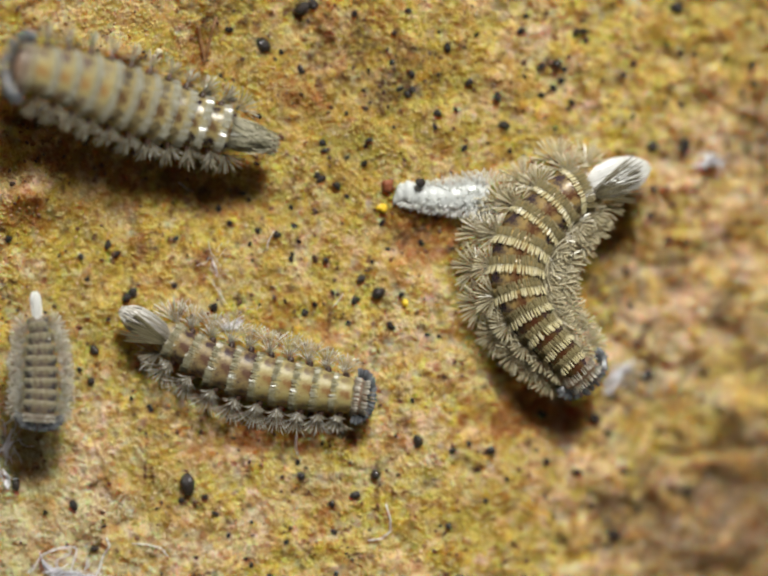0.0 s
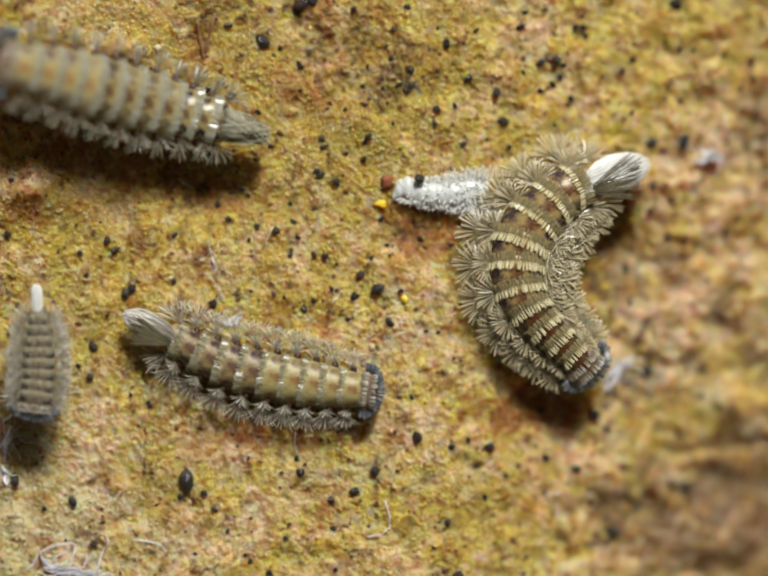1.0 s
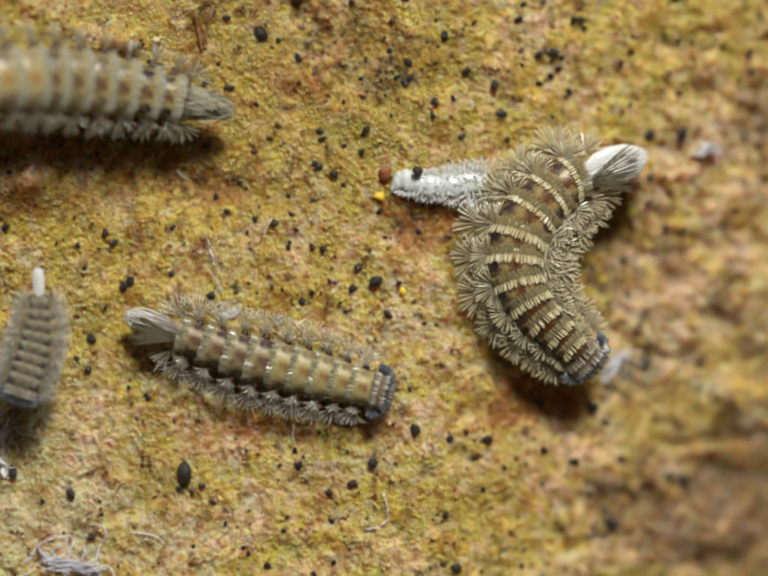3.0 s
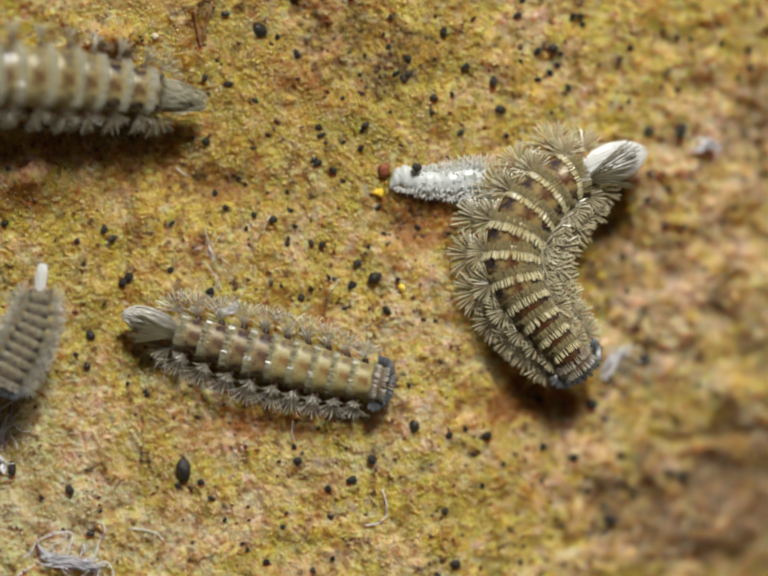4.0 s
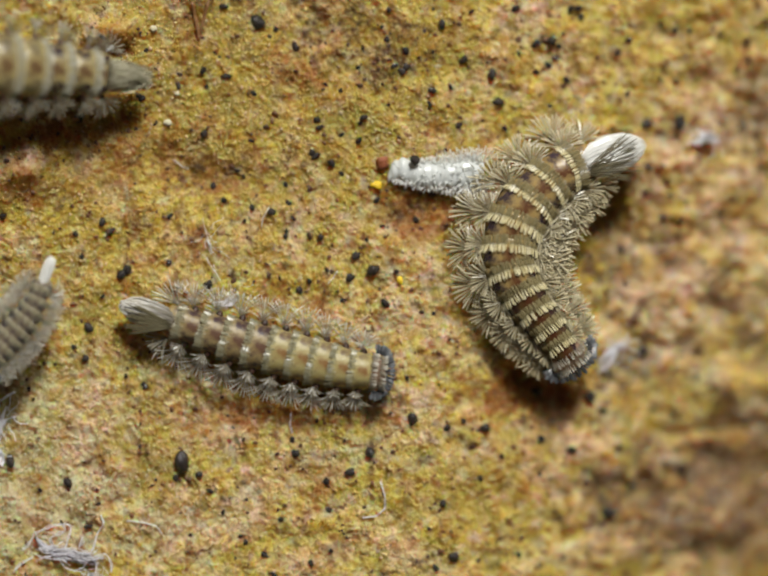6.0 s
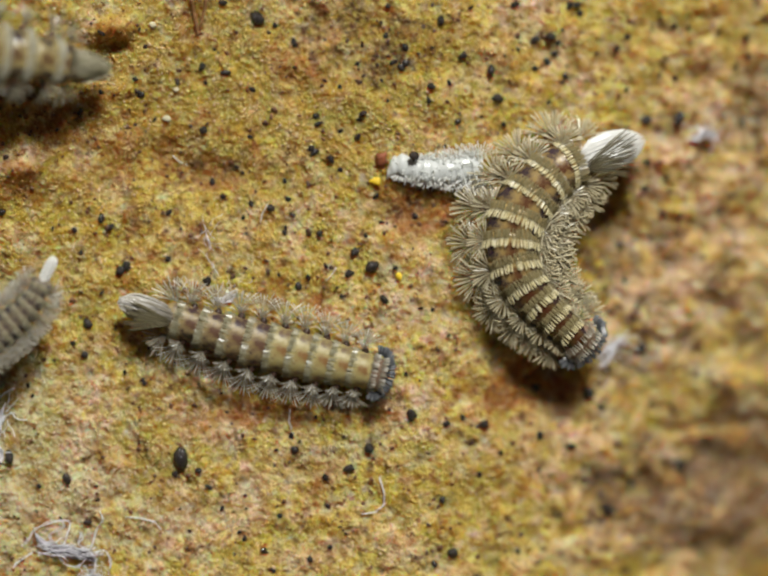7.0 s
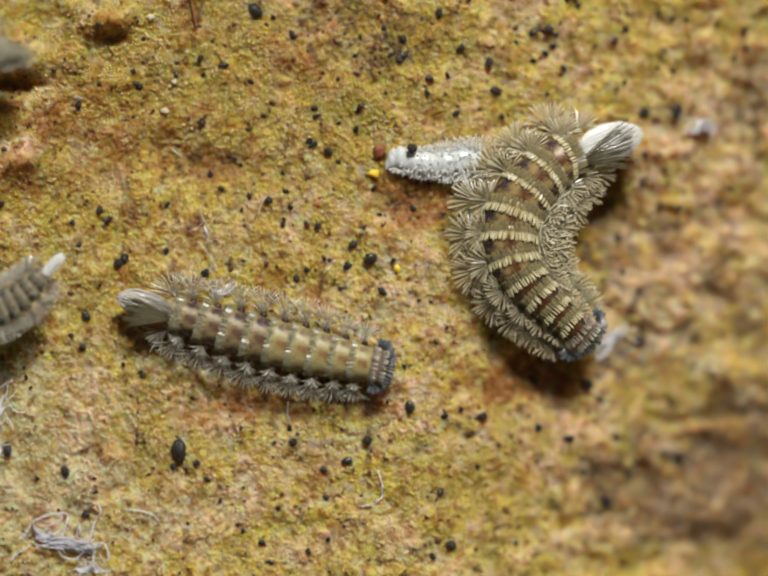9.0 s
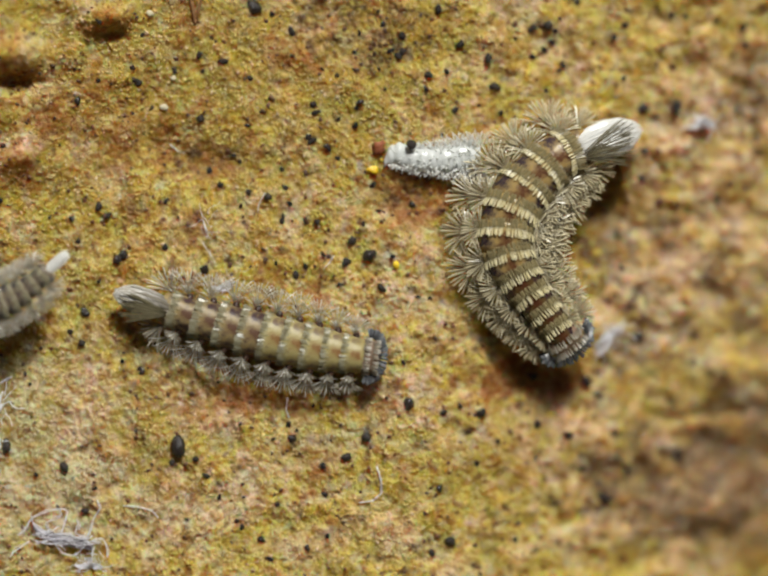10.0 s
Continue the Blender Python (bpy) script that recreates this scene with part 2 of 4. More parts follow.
def slope(u, v):
    """The broad form: near at one corner, falling away towards the opposite side."""
    u, v = np.clip(u, -400, 2000), np.clip(v, -400, 1700)
    h = -320.0 * np.clip((u - 850) / 750, 0, 1.6) ** 1.3 * (0.45 + 0.55 * np.clip((v - 150) / 900, 0, 1.3))
    h = h + 165.0 * np.clip((560 - u - 0.75 * v) / 560, 0, 1.5) ** 1.3
    return h


def lumps(u, v):
    """Swellings (+) and hollows (-) of the crust."""
    h = 0 * u
    for cu, cv, ru, rv, turn, height in (
        (55, 395, 45, 38, 0, 36), (45, 190, 58, 34, 0, 48), (66, 246, 56, 20, 0, -22), (252, 112, 44, 24, 0, 40), (252, 150, 40, 16, 0, -16), (430, 400, 110, 45, 10, -26), (860, 480, 70, 55, 0, -22),
        (1500, 850, 95, 45, 5, 28), (1480, 925, 110, 13, -4, -22), (1505, 625, 60, 55, 0, 28), 
        (1380, 680, 60, 50, 0, 15), (1555, 270, 40, 80, 0, -25), (1330, 545, 45, 70, 0, -35), (1300, 1050, 90, 35, -15, -40),
        (1480, 1120, 90, 40, 0, 35), (1250, 590, 40, 90, 10, -30), (1248, 465, 42, 70, 0, -55), (1090, 860, 110, 60, 0, -30), (720, 110, 130, 60, 0, -14),
    ):
        h = h + height * dome(u, v, cu, cv, ru, rv, turn)
    return h


SHAPE = GU.shape
near_right = np.clip((GU - 900) / 500, 0, 1)
ROUGH = (band(SHAPE, 46, 1) * (3.2 + 3 * near_right) + band(SHAPE, 18, 2) * (1.4 + 1.4 * near_right)
         + band(SHAPE, 7, 3, 0.4) * 1.0 + band(SHAPE, 3.8, 4, 0.35) * 0.8)
# beyond the near patch the fine relief gives way to the broad waves of the rock
NEAR = np.exp(-((np.hypot(GU - 784, GV - 588) / 2600) ** 4))
FAR_U, FAR_V = (GU - 784) * U, (GV - 588) * U
WAVES = 0.012 * np.sin(9 * FAR_U + 2 * np.sin(5 * FAR_V)) + 0.009 * np.sin(13 * FAR_V - 4 * FAR_U) + 0.005 * np.sin(31 * FAR_U + 17 * FAR_V)
HEIGHT = (slope(GU, GV) + lumps(GU, GV) + ROUGH) * NEAR + WAVES / U * (1 - NEAR) * np.clip(np.hypot(FAR_U, FAR_V) / 0.25, 0, 1)
HEIGHT_SOFT = slope(GU, GV) + lumps(GU, GV) * 0.4


def ground_z(u, v):
    i = min(max(int(np.searchsorted(AV, v)), 0), len(AV) - 1)
    j = min(max(int(np.searchsorted(AU, u)), 0), len(AU) - 1)
    return float(HEIGHT[i, j])


def soft_z(u, v):
    i = min(max(int(np.searchsorted(AV, v)), 0), len(AV) - 1)
    j = min(max(int(np.searchsorted(AU, u)), 0), len(AU) - 1)
    return float(HEIGHT_SOFT[i, j])


def patch_field(rows, seed, spread=0.5):
    """Patches with frayed edges, 0 to 1."""
    f = 0 * GU
    for cu, cv, ru, rv, strength in rows:
        f = np.maximum(f, strength * dome(GU, GV, cu, cv, ru, rv))
    fray = band(SHAPE, 14, seed) * 0.22 + band(SHAPE, 40, seed + 1) * 0.2
    return np.clip((f + fray * spread * 1.5) * 2.0 - 0.32, 0, 1) * NEAR


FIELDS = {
    "dirt": patch_field(((820, 165, 90, 60, 0.8), (700, 120, 120, 70, 0.55), (450, 40, 60, 50, 0.7), (610, 20, 60, 25, 0.7), (860, 490, 60, 36, 0.4),
                   # dark stains, plus cast shade painted in by the curler's tail and walker
                   (435, 395, 80, 40, 0.4), (1310, 1080, 130, 80, 0.95), (1470, 1040, 150, 70, 0.95), (1400, 1140, 120, 60, 0.8), (1540, 970, 120, 120, 0.95), (1540, 1140, 100, 100, 0.9), (1270, 580, 60, 110, 0.6), (1480, 590, 60, 50, 0.5), (1420, 780, 80, 40, 0.35), (1540, 760, 60, 40, 0.35), (1390, 560, 60, 50, 0.45), (1245, 470, 45, 70, 0.8), (1350, 700, 60, 70, 0.4),
                   (1540, 905, 70, 16, 0.6), (1290, 800, 60, 50, 0.5), (240, 150, 50, 18, 0.35), (1555, 300, 30, 120, 0.5)), 11),
    # rust stains, plus the red of cast shadows painted under the millipedes
    "rust": patch_field(((60, 238, 60, 24, 0.9), (60, 440, 60, 26, 0.85), (250, 150, 50, 20, 0.8), (55, 420, 50, 40, 0.7), (410, 80, 22, 60, 0.8), (640, 190, 90, 60, 0.6), (860, 480, 90, 66, 0.95), (430, 400, 110, 50, 0.7),
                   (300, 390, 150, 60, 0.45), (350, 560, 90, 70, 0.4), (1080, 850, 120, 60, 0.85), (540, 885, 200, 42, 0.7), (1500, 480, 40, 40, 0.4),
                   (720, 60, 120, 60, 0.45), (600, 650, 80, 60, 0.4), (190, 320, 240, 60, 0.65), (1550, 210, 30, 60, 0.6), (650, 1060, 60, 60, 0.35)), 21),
    "green": patch_field(((780, 290, 200, 90, 0.6), (330, 990, 140, 160, 0.7), (60, 1000, 120, 200, 0.6), (180, 700, 80, 160, 0.65), (430, 240, 160, 120, 0.55),
                    (1450, 90, 150, 90, 0.7), (1000, 1050, 160, 120, 0.6), (700, 980, 120, 60, 0.4), (1250, 150, 120, 70, 0.45), (940, 160, 80, 60, 0.5),
                    (1330, 880, 90, 60, 0.5), (560, 430, 120, 60, 0.45), (1540, 480, 60, 90, 0.5)), 31),
    "pink": patch_field(((60, 400, 60, 60, 0.8), (190, 960, 70, 170, 1.0), (450, 905, 110, 70, 0.9), (380, 1120, 90, 90, 0.7), (90, 1120, 120, 70, 0.6), (500, 1080, 110, 80, 0.6), (850, 640, 90, 130, 0.6),
                   (900, 900, 140, 80, 0.55), (1180, 190, 120, 90, 0.5), (1450, 350, 140, 120, 0.9), (1400, 640, 120, 120, 0.95), (1500, 500, 100, 100, 0.8), (1340, 450, 80, 100, 0.7), (1190, 1000, 150, 100, 0.75), (640, 500, 120, 60, 0.45),
                   (640, 130, 60, 60, 0.5), (1120, 1010, 120, 60, 0.5), (1500, 1100, 120, 90, 0.6), (1060, 60, 100, 60, 0.4)), 41),
    "gold": patch_field(((420, 260, 330, 200, 0.75), (700, 330, 220, 160, 0.6), (160, 470, 200, 120, 0.6), (880, 120, 200, 110, 0.5), (1320, 480, 120, 160, 0.45),
                       (560, 560, 180, 80, 0.45), (1050, 980, 160, 90, 0.4), (250, 620, 90, 90, 0.6)), 61),
    "stone": patch_field(((1460, 1060, 190, 130, 0.95), (1300, 1120, 120, 80, 0.5), (1540, 930, 110, 60, 0.5), (1330, 780, 110, 60, 0.6), (1290, 600, 70, 130, 0.6), (1540, 700, 60, 90, 0.5), (1560, 260, 60, 140, 0.6)), 71),
    "pale": patch_field(((100, 1080, 190, 150, 0.9), (60, 920, 100, 120, 0.8), (330, 1130, 160, 70, 0.45), (720, 960, 120, 60, 0.35), (240, 860, 60, 80, 0.4), (1480, 840, 80, 40, 0.5), (1500, 630, 60, 50, 0.5), (800, 700, 60, 120, 0.35), (470, 590, 60, 40, 0.4), (1350, 700, 100, 60, 0.4)), 51),
}


def make_ground(fields):
    rows, cols = SHAPE
    pts = np.stack([(GU - 784) * U, (588 - GV) * U, HEIGHT * U], axis=-1).reshape(-1, 3)
    idx = np.arange(rows * cols).reshape(rows, cols)
    quads = np.stack([idx[1:, :-1], idx[1:, 1:], idx[:-1, 1:], idx[:-1, :-1]], axis=-1).reshape(-1, 4)
    me = bpy.data.meshes.new("ground")
    me.vertices.add(len(pts))
    me.vertices.foreach_set("co", pts.astype(np.float32).ravel())
    me.loops.add(quads.size)
    me.loops.foreach_set("vertex_index", quads.astype(np.int32).ravel())
    me.polygons.add(len(quads))
    me.polygons.foreach_set("loop_start", np.arange(0, quads.size, 4, dtype=np.int32))
    me.update(calc_edges=True)
    me.shade_smooth()
    for name, values in fields.items():
        me.attributes.new(name, "FLOAT", "POINT").data.foreach_set("value", values.astype(np.float32).ravel())
    me.materials.append(CRUST)
    tagged(new("ground", me), "rough ochre rock face with yellow-green algal crust, dark stains and painted-in shade", "ground", kind="structure")


make_ground(FIELDS)


def make_beads():
    """The grainy skin of the crust: thousands of glossy beads, half sunk."""
    rng = np.random.default_rng(77)
    bm = bmesh.new()
    bmesh.ops.create_icosphere(bm, subdivisions=1, radius=1.0)
    ball = np.array([v.co for v in bm.verts])
    tris = np.array([[v.index for v in f.verts] for f in bm.faces])
    bm.free()
    gap = 6.3
    u, v = np.meshgrid(np.arange(-40, 1640, gap), np.arange(-40, 1300, gap))
    u, v = u.ravel(), v.ravel()
    u, v = u + rng.uniform(-0.55, 0.55, u.size) * gap, v + rng.uniform(-0.55, 0.55, v.size) * gap
    i, j = np.clip(np.searchsorted(AV, v), 0, len(AV) - 1), np.clip(np.searchsorted(AU, u), 0, len(AU) - 1)
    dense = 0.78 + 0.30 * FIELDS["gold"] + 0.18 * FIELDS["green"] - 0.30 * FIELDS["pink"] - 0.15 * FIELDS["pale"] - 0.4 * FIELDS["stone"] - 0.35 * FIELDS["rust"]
    thin = band(SHAPE, 30, 9)[i, j] * 0.25 + dense[i, j] - 0.30 * np.clip((u - 800) / 600, 0, 1)
    keep = rng.uniform(0, 1, u.size) < thin
    u, v, i, j = u[keep], v[keep], i[keep], j[keep]
    n = u.size
    r = rng.uniform(1.7, 3.3, n) * rng.uniform(0.8, 1.2, n)
    shape = ball[None] * rng.uniform(0.7, 1.3, (n, 1, 3)) * np.array([0.78, 1.35, 0.85]) * rng.uniform(0.85, 1.15, (n, len(ball), 1))
    turn = rng.normal(0.25, 0.6, n)[:, None]
    x = shape[..., 0] * np.cos(turn) - shape[..., 1] * np.sin(turn)
    y = shape[..., 0] * np.sin(turn) + shape[..., 1] * np.cos(turn)
    pts = np.stack([x * r[:, None] + (u - 784)[:, None], y * r[:, None] + (588 - v)[:, None], shape[..., 2] * r[:, None] + HEIGHT[i, j][:, None] + 0.15 * r[:, None]], axis=-1)
    faces = (tris[None] + np.arange(n)[:, None, None] * len(ball)).reshape(-1, 3)
    me = bpy.data.meshes.new("crust_beads")
    me.vertices.add(n * len(ball))
    me.vertices.foreach_set("co", (pts.reshape(-1, 3) * U).astype(np.float32).ravel())
    me.loops.add(faces.size)
    me.loops.foreach_set("vertex_index", faces.astype(np.int32).ravel())
    me.polygons.add(len(faces))
    me.polygons.foreach_set("loop_start", np.arange(0, faces.size, 3, dtype=np.int32))
    me.update(calc_edges=True)
    me.shade_smooth()
    for name, values in FIELDS.items():
        me.attributes.new(name, "FLOAT", "POINT").data.foreach_set("value", np.repeat(values[i, j], len(ball)).astype(np.float32))
    me.materials.append(BEAD)
    tagged(new("crust_beads", me), "glossy yellow and ochre algal beads covering the rock", "algae", kind="stuff")


make_beads()


# ---- bristly millipedes ----
def plate(half, high, length, rear=-0.60, front=0.54):
    """One domed back plate, its hind rim raised over the next, its fore edge slid under the one ahead."""
    b = Build()
    rings = []
    for f, r in ((0, 0.84), (0.035, 0.97), (0.14, 1.02), (0.35, 1.0), (0.6, 0.96), (0.85, 0.91), (1, 0.80)):
        x = rear + (front - rear) * f
        ring = []
        for k in range(19):
            a = radians(-28 + 236 * k / 18)
            ring.append(Vector((x * length, math.copysign(abs(math.cos(a)) ** 0.85, math.cos(a)) * half * r, (0.30 + 0.70 * math.sin(a)) * high * (0.6 + 0.4 * r))))
        rings.append(ring)
    b.loft(rings)
    return b


def skin(half, high, a):
    """A point and the outward way on a plate's arc, a in degrees from one side over the top."""
    c, s = math.cos(radians(a)), math.sin(radians(a))
    return Vector((0, math.copysign(abs(c) ** 0.85, c) * half, (0.30 + 0.70 * s) * high)), Vector((0, c, s)).normalized()


def bristle_row(rng, half, high, x, way_x, length, count, w, lift, from_a=12, to_a=168, bow=0.0, ragged=0.07, droop=0.18):
    """Bristles side by side across a plate; bow: how far the row arches tailward at the top."""
    b = Build()
    for k in range(count):
        a = from_a + (to_a - from_a) * (k + rng.uniform(-0.25, 0.25)) / (count - 1)
        p, n = skin(half * 1.01, high * 1.01, a)
        p.x = x + rng.uniform(-1.2, 1.2) - bow * math.sin(radians(a)) ** 2
        way = Vector((way_x, 0, 0)) + n * (lift + rng.uniform(-0.08, 0.08)) + Vector((0, rng.uniform(-0.12, 0.12), 0))
        b.bristle(p + n * 0.8, way, n, length * rng.uniform(1 - ragged, 1 + ragged), w * 0.7, w * rng.uniform(0.85, 1.1), 0.6, droop)
    return b


def bristle_fan(rng, side, root, length, count, rise, low=-72, high=58, w=1.5, curl=0.0, tier=9):
    """A burst of clubbed bristles from one root, the outer ones arched away from its middle."""
    b = Build()
    for k in range(count):
        f = (k + rng.uniform(-0.16, 0.16)) / (count - 1)
        a = radians(low + (high - low) * f)
        e = radians(rise + (tier if k % 2 else -tier) + rng.uniform(-0.6, 0.6) * tier)
        way = Vector((math.sin(a) * math.cos(e), side * math.cos(a) * math.cos(e), math.sin(e)))
        arch = Vector((math.cos(a), -side * math.sin(a), 0)) * ((f - 0.5) * 2 * curl + rng.uniform(-0.05, 0.05))
        p = Vector(root) + Vector((math.sin(a) * 3 + (f - 0.5) * 9 * curl, side * rng.uniform(-1, 2), rng.uniform(-2, 2)))
        b.bristle(p, way, Vector((0, 0, rng.uniform(0.03, 0.3))) - arch, length * rng.uniform(0.84, 1.08), w * 0.35, w, 0.85, 1.0)
    return b


LEAF = ((0, 0.64), (0.2, 0.87), (0.45, 1.0), (0.66, 0.95), (0.84, 0.72), (0.95, 0.42), (1.0, 0.12))
CONE = ((0, 1.0), (0.2, 0.96), (0.45, 0.80), (0.7, 0.56), (0.88, 0.34), (1.0, 0.10))
ROD = ((0, 0.86), (0.2, 0.92), (0.5, 0.98), (0.75, 1.0), (0.92, 0.80), (1.0, 0.35))


def girth(outline, f):
    for (a, p), (b, q) in zip(outline, outline[1:]):
        if f <= b:
            return p + (q - p) * (f - a) / (b - a)
    return outline[-1][1]


def tail_brush(rng, length, radius, count, outline, w, loose):
    """The outer bristles of the sheaf: each follows its swelling from root to tip."""
    b = Build()
    for k in range(count):
        a, depth = rng.uniform(0, 2 * math.pi), rng.uniform(0.95 - 0.3 * loose, 1.02 + 0.12 * loose)
        off = Vector((0, math.cos(a), math.sin(a) * 0.75))
        side = Vector((0, -math.sin(a), math.cos(a) * 0.75)).normalized()
        twist, reach, rings = rng.uniform(-0.8, 0.8) * loose, rng.uniform(1 - 0.6 * loose, 1.03), []
        for f in (0.0, 0.25, 0.5, 0.75, 0.92, 1.0):
            q = min(f * reach, 1.0)
            c = Vector((-length * f * reach, 0, 0)) + off * radius * girth(outline, q) * depth + side * radius * twist * f
            wide = w * (0.8 + 0.3 * f) * (0.45 if f == 1.0 else 1.0)
            rings.append([c + side * wide, c + off * wide * 0.7, c - side * wide, c - off * wide * 0.7])
        b.loft(rings)
    return b


def brush_core(rng, length, radius, outline):
    """The closed heart of the sheaf, ribbed lengthwise."""
    b, rings = Build(), []
    ribs = [rng.uniform(0.93, 1.02) for _ in range(36)]
    for k in range(17):
        f = k / 16
        q = girth(outline, f) * 0.96
        rings.append([Vector((-length * f * 0.98, math.cos(n * math.pi / 18) * radius * q * ribs[n], math.sin(n * math.pi / 18) * radius * 0.75 * q * ribs[n])) for n in range(36)])
    b.loft(rings)
    return b


def brush_cover(rng, length, radius, flank, low, high, count):
    """Dark olive bristles that splay over the sheaf from one root."""
    b = Build()
    for k in range(count):
        f = (k + rng.uniform(-0.4, 0.4)) / (count - 1)
        a = flank * radians(low + (high - low) * f)
        root = Vector((-length * rng.uniform(0.00, 0.10), flank * radius * (0.22 + 0.42 * f), radius * 0.56 + 2))
        way = Vector((-math.cos(a), math.sin(a), 0.20 - 0.12 * f))
        b.bristle(root, way, Vector((0, -flank * 0.3, 1)), length * rng.uniform(0.45, 0.84), 0.8, 1.15, 0.7, 0.13)
    return b


def head_cap(half, high, length):
    b = Build()
    rings = []
    for x, r in ((-0.5, 0.9), (-0.1, 1.0), (0.35, 0.93), (0.7, 0.72), (0.92, 0.42), (1.0, 0.12)):
        ring = []
        for k in range(16):
            a = 2 * math.pi * k / 16
            ring.append(Vector((x * length, math.cos(a) * half * r, high * (0.42 + 0.46 * math.sin(a) * r))))
        rings.append(ring)
    b.loft(rings)
    return b


def head_rim(rng, half, high, length):
    """The dark comb round the brow."""
    b = Build()
    for k in range(70):
        a = radians(-105 + 210 * (k % 35 + rng.uniform(-0.3, 0.3)) / 34)
        p = Vector((length * (0.15 + 0.55 * math.cos(a)), half * 0.92 * math.sin(a), high * (0.62 if k < 35 else 0.38)))
        way = Vector((math.cos(a), math.sin(a), 0.35 if k < 35 else -0.15))
        b.bristle(p, way, Vector((0, 0, 1)), half * 0.5 * rng.uniform(0.85, 1.1), 1.4, 2.6, 0.6, 0.35)
    return b


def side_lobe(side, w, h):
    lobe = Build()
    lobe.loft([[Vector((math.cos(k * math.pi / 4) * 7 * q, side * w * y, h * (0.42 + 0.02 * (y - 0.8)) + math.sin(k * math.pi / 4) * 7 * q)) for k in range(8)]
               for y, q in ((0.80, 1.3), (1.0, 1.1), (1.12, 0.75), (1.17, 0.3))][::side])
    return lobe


def dress_large(rng, seg, w, h, pitch, s, lean):
    """Broad olive band, cream comb ahead of it, two fans a side."""
    rear = s < 0.35
    part("bristle_band", bristle_row(rng, w, h, 2, -1, pitch * (0.40 if not rear else 0.37), int(w * 1.25), 1.55, 0.12, 6, 174, 9, 0.07, 0.03), BAND_OLIVE, seg, "flat olive bristle band", kind="stuff")
    part("bristle_comb", bristle_row(rng, w, h, 0, 1, pitch * (0.40 if not rear else 0.27), int(w * 0.62), 2.1, 0.26, 8, 172, 9, 0.12, 0.08), CREAM, seg, "cream bristle comb", kind="stuff")
    long = 1 - 0.30 * max(0.0, (s - 0.55) / 0.45)
    for side in (-1, 1):
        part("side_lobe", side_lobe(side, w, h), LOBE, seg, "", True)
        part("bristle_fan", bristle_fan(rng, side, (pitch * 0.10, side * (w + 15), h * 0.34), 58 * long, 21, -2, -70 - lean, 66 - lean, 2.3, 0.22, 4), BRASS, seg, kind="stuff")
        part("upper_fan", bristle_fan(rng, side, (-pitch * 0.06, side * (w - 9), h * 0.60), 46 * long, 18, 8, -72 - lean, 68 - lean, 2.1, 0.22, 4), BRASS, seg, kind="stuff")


def dress_silver(rng, seg, w, h, pitch, s, lean):
    """Narrow clear strap with a split fore edge, and a tuft in two tiers a side."""
    part("bristle_band", bristle_row(rng, w, h, -pitch * 0.32, -1, pitch * 0.29, int(14 + w * 0.4), 1.7, 0.08, 12, 168, 3, 0.07, 0.03), BAND, seg, "flat silver bristle band", kind="stuff")
    part("bristle_comb", bristle_row(rng, w, h, -pitch * 0.34, 1, pitch * 0.13, 20, 0.8, 0.3, 12, 168, 3, 0.3), BAND, seg, kind="stuff")
    long = 1 - 0.36 * max(0.0, (s - 0.6) / 0.4)
    for side in (-1, 1):
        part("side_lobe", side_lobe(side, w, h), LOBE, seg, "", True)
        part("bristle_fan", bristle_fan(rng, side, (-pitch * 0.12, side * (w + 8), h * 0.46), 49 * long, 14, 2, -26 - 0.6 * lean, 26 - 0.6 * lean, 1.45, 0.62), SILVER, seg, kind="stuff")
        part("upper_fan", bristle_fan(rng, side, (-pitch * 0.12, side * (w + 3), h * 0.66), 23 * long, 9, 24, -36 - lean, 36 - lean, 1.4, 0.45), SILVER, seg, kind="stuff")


def dress_pale(rng, seg, w, h, pitch, s, lean):
    """Wide pale strap, small hanging tufts and a loose fuzz over the flanks."""
    part("bristle_band", bristle_row(rng, w, h, -pitch * 0.18, -1, pitch * 0.40, int(16 + w * 0.4), 2.0, 0.08, 10, 170, 3, 0.07, 0.03), PALE_BAND, seg, "pale green-white bristle band", kind="stuff")
    part("bristle_comb", bristle_row(rng, w, h, -pitch * 0.2, 1, pitch * 0.14, 18, 0.9, 0.35, 12, 168, 3, 0.3), PALE_BAND, seg, kind="stuff")
    for side in (-1, 1):
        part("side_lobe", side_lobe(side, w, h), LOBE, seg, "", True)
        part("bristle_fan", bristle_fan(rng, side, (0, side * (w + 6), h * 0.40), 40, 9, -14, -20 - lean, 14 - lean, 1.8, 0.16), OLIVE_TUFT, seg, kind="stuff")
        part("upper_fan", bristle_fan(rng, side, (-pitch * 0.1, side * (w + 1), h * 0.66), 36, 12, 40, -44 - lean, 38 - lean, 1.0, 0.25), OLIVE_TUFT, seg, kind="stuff")


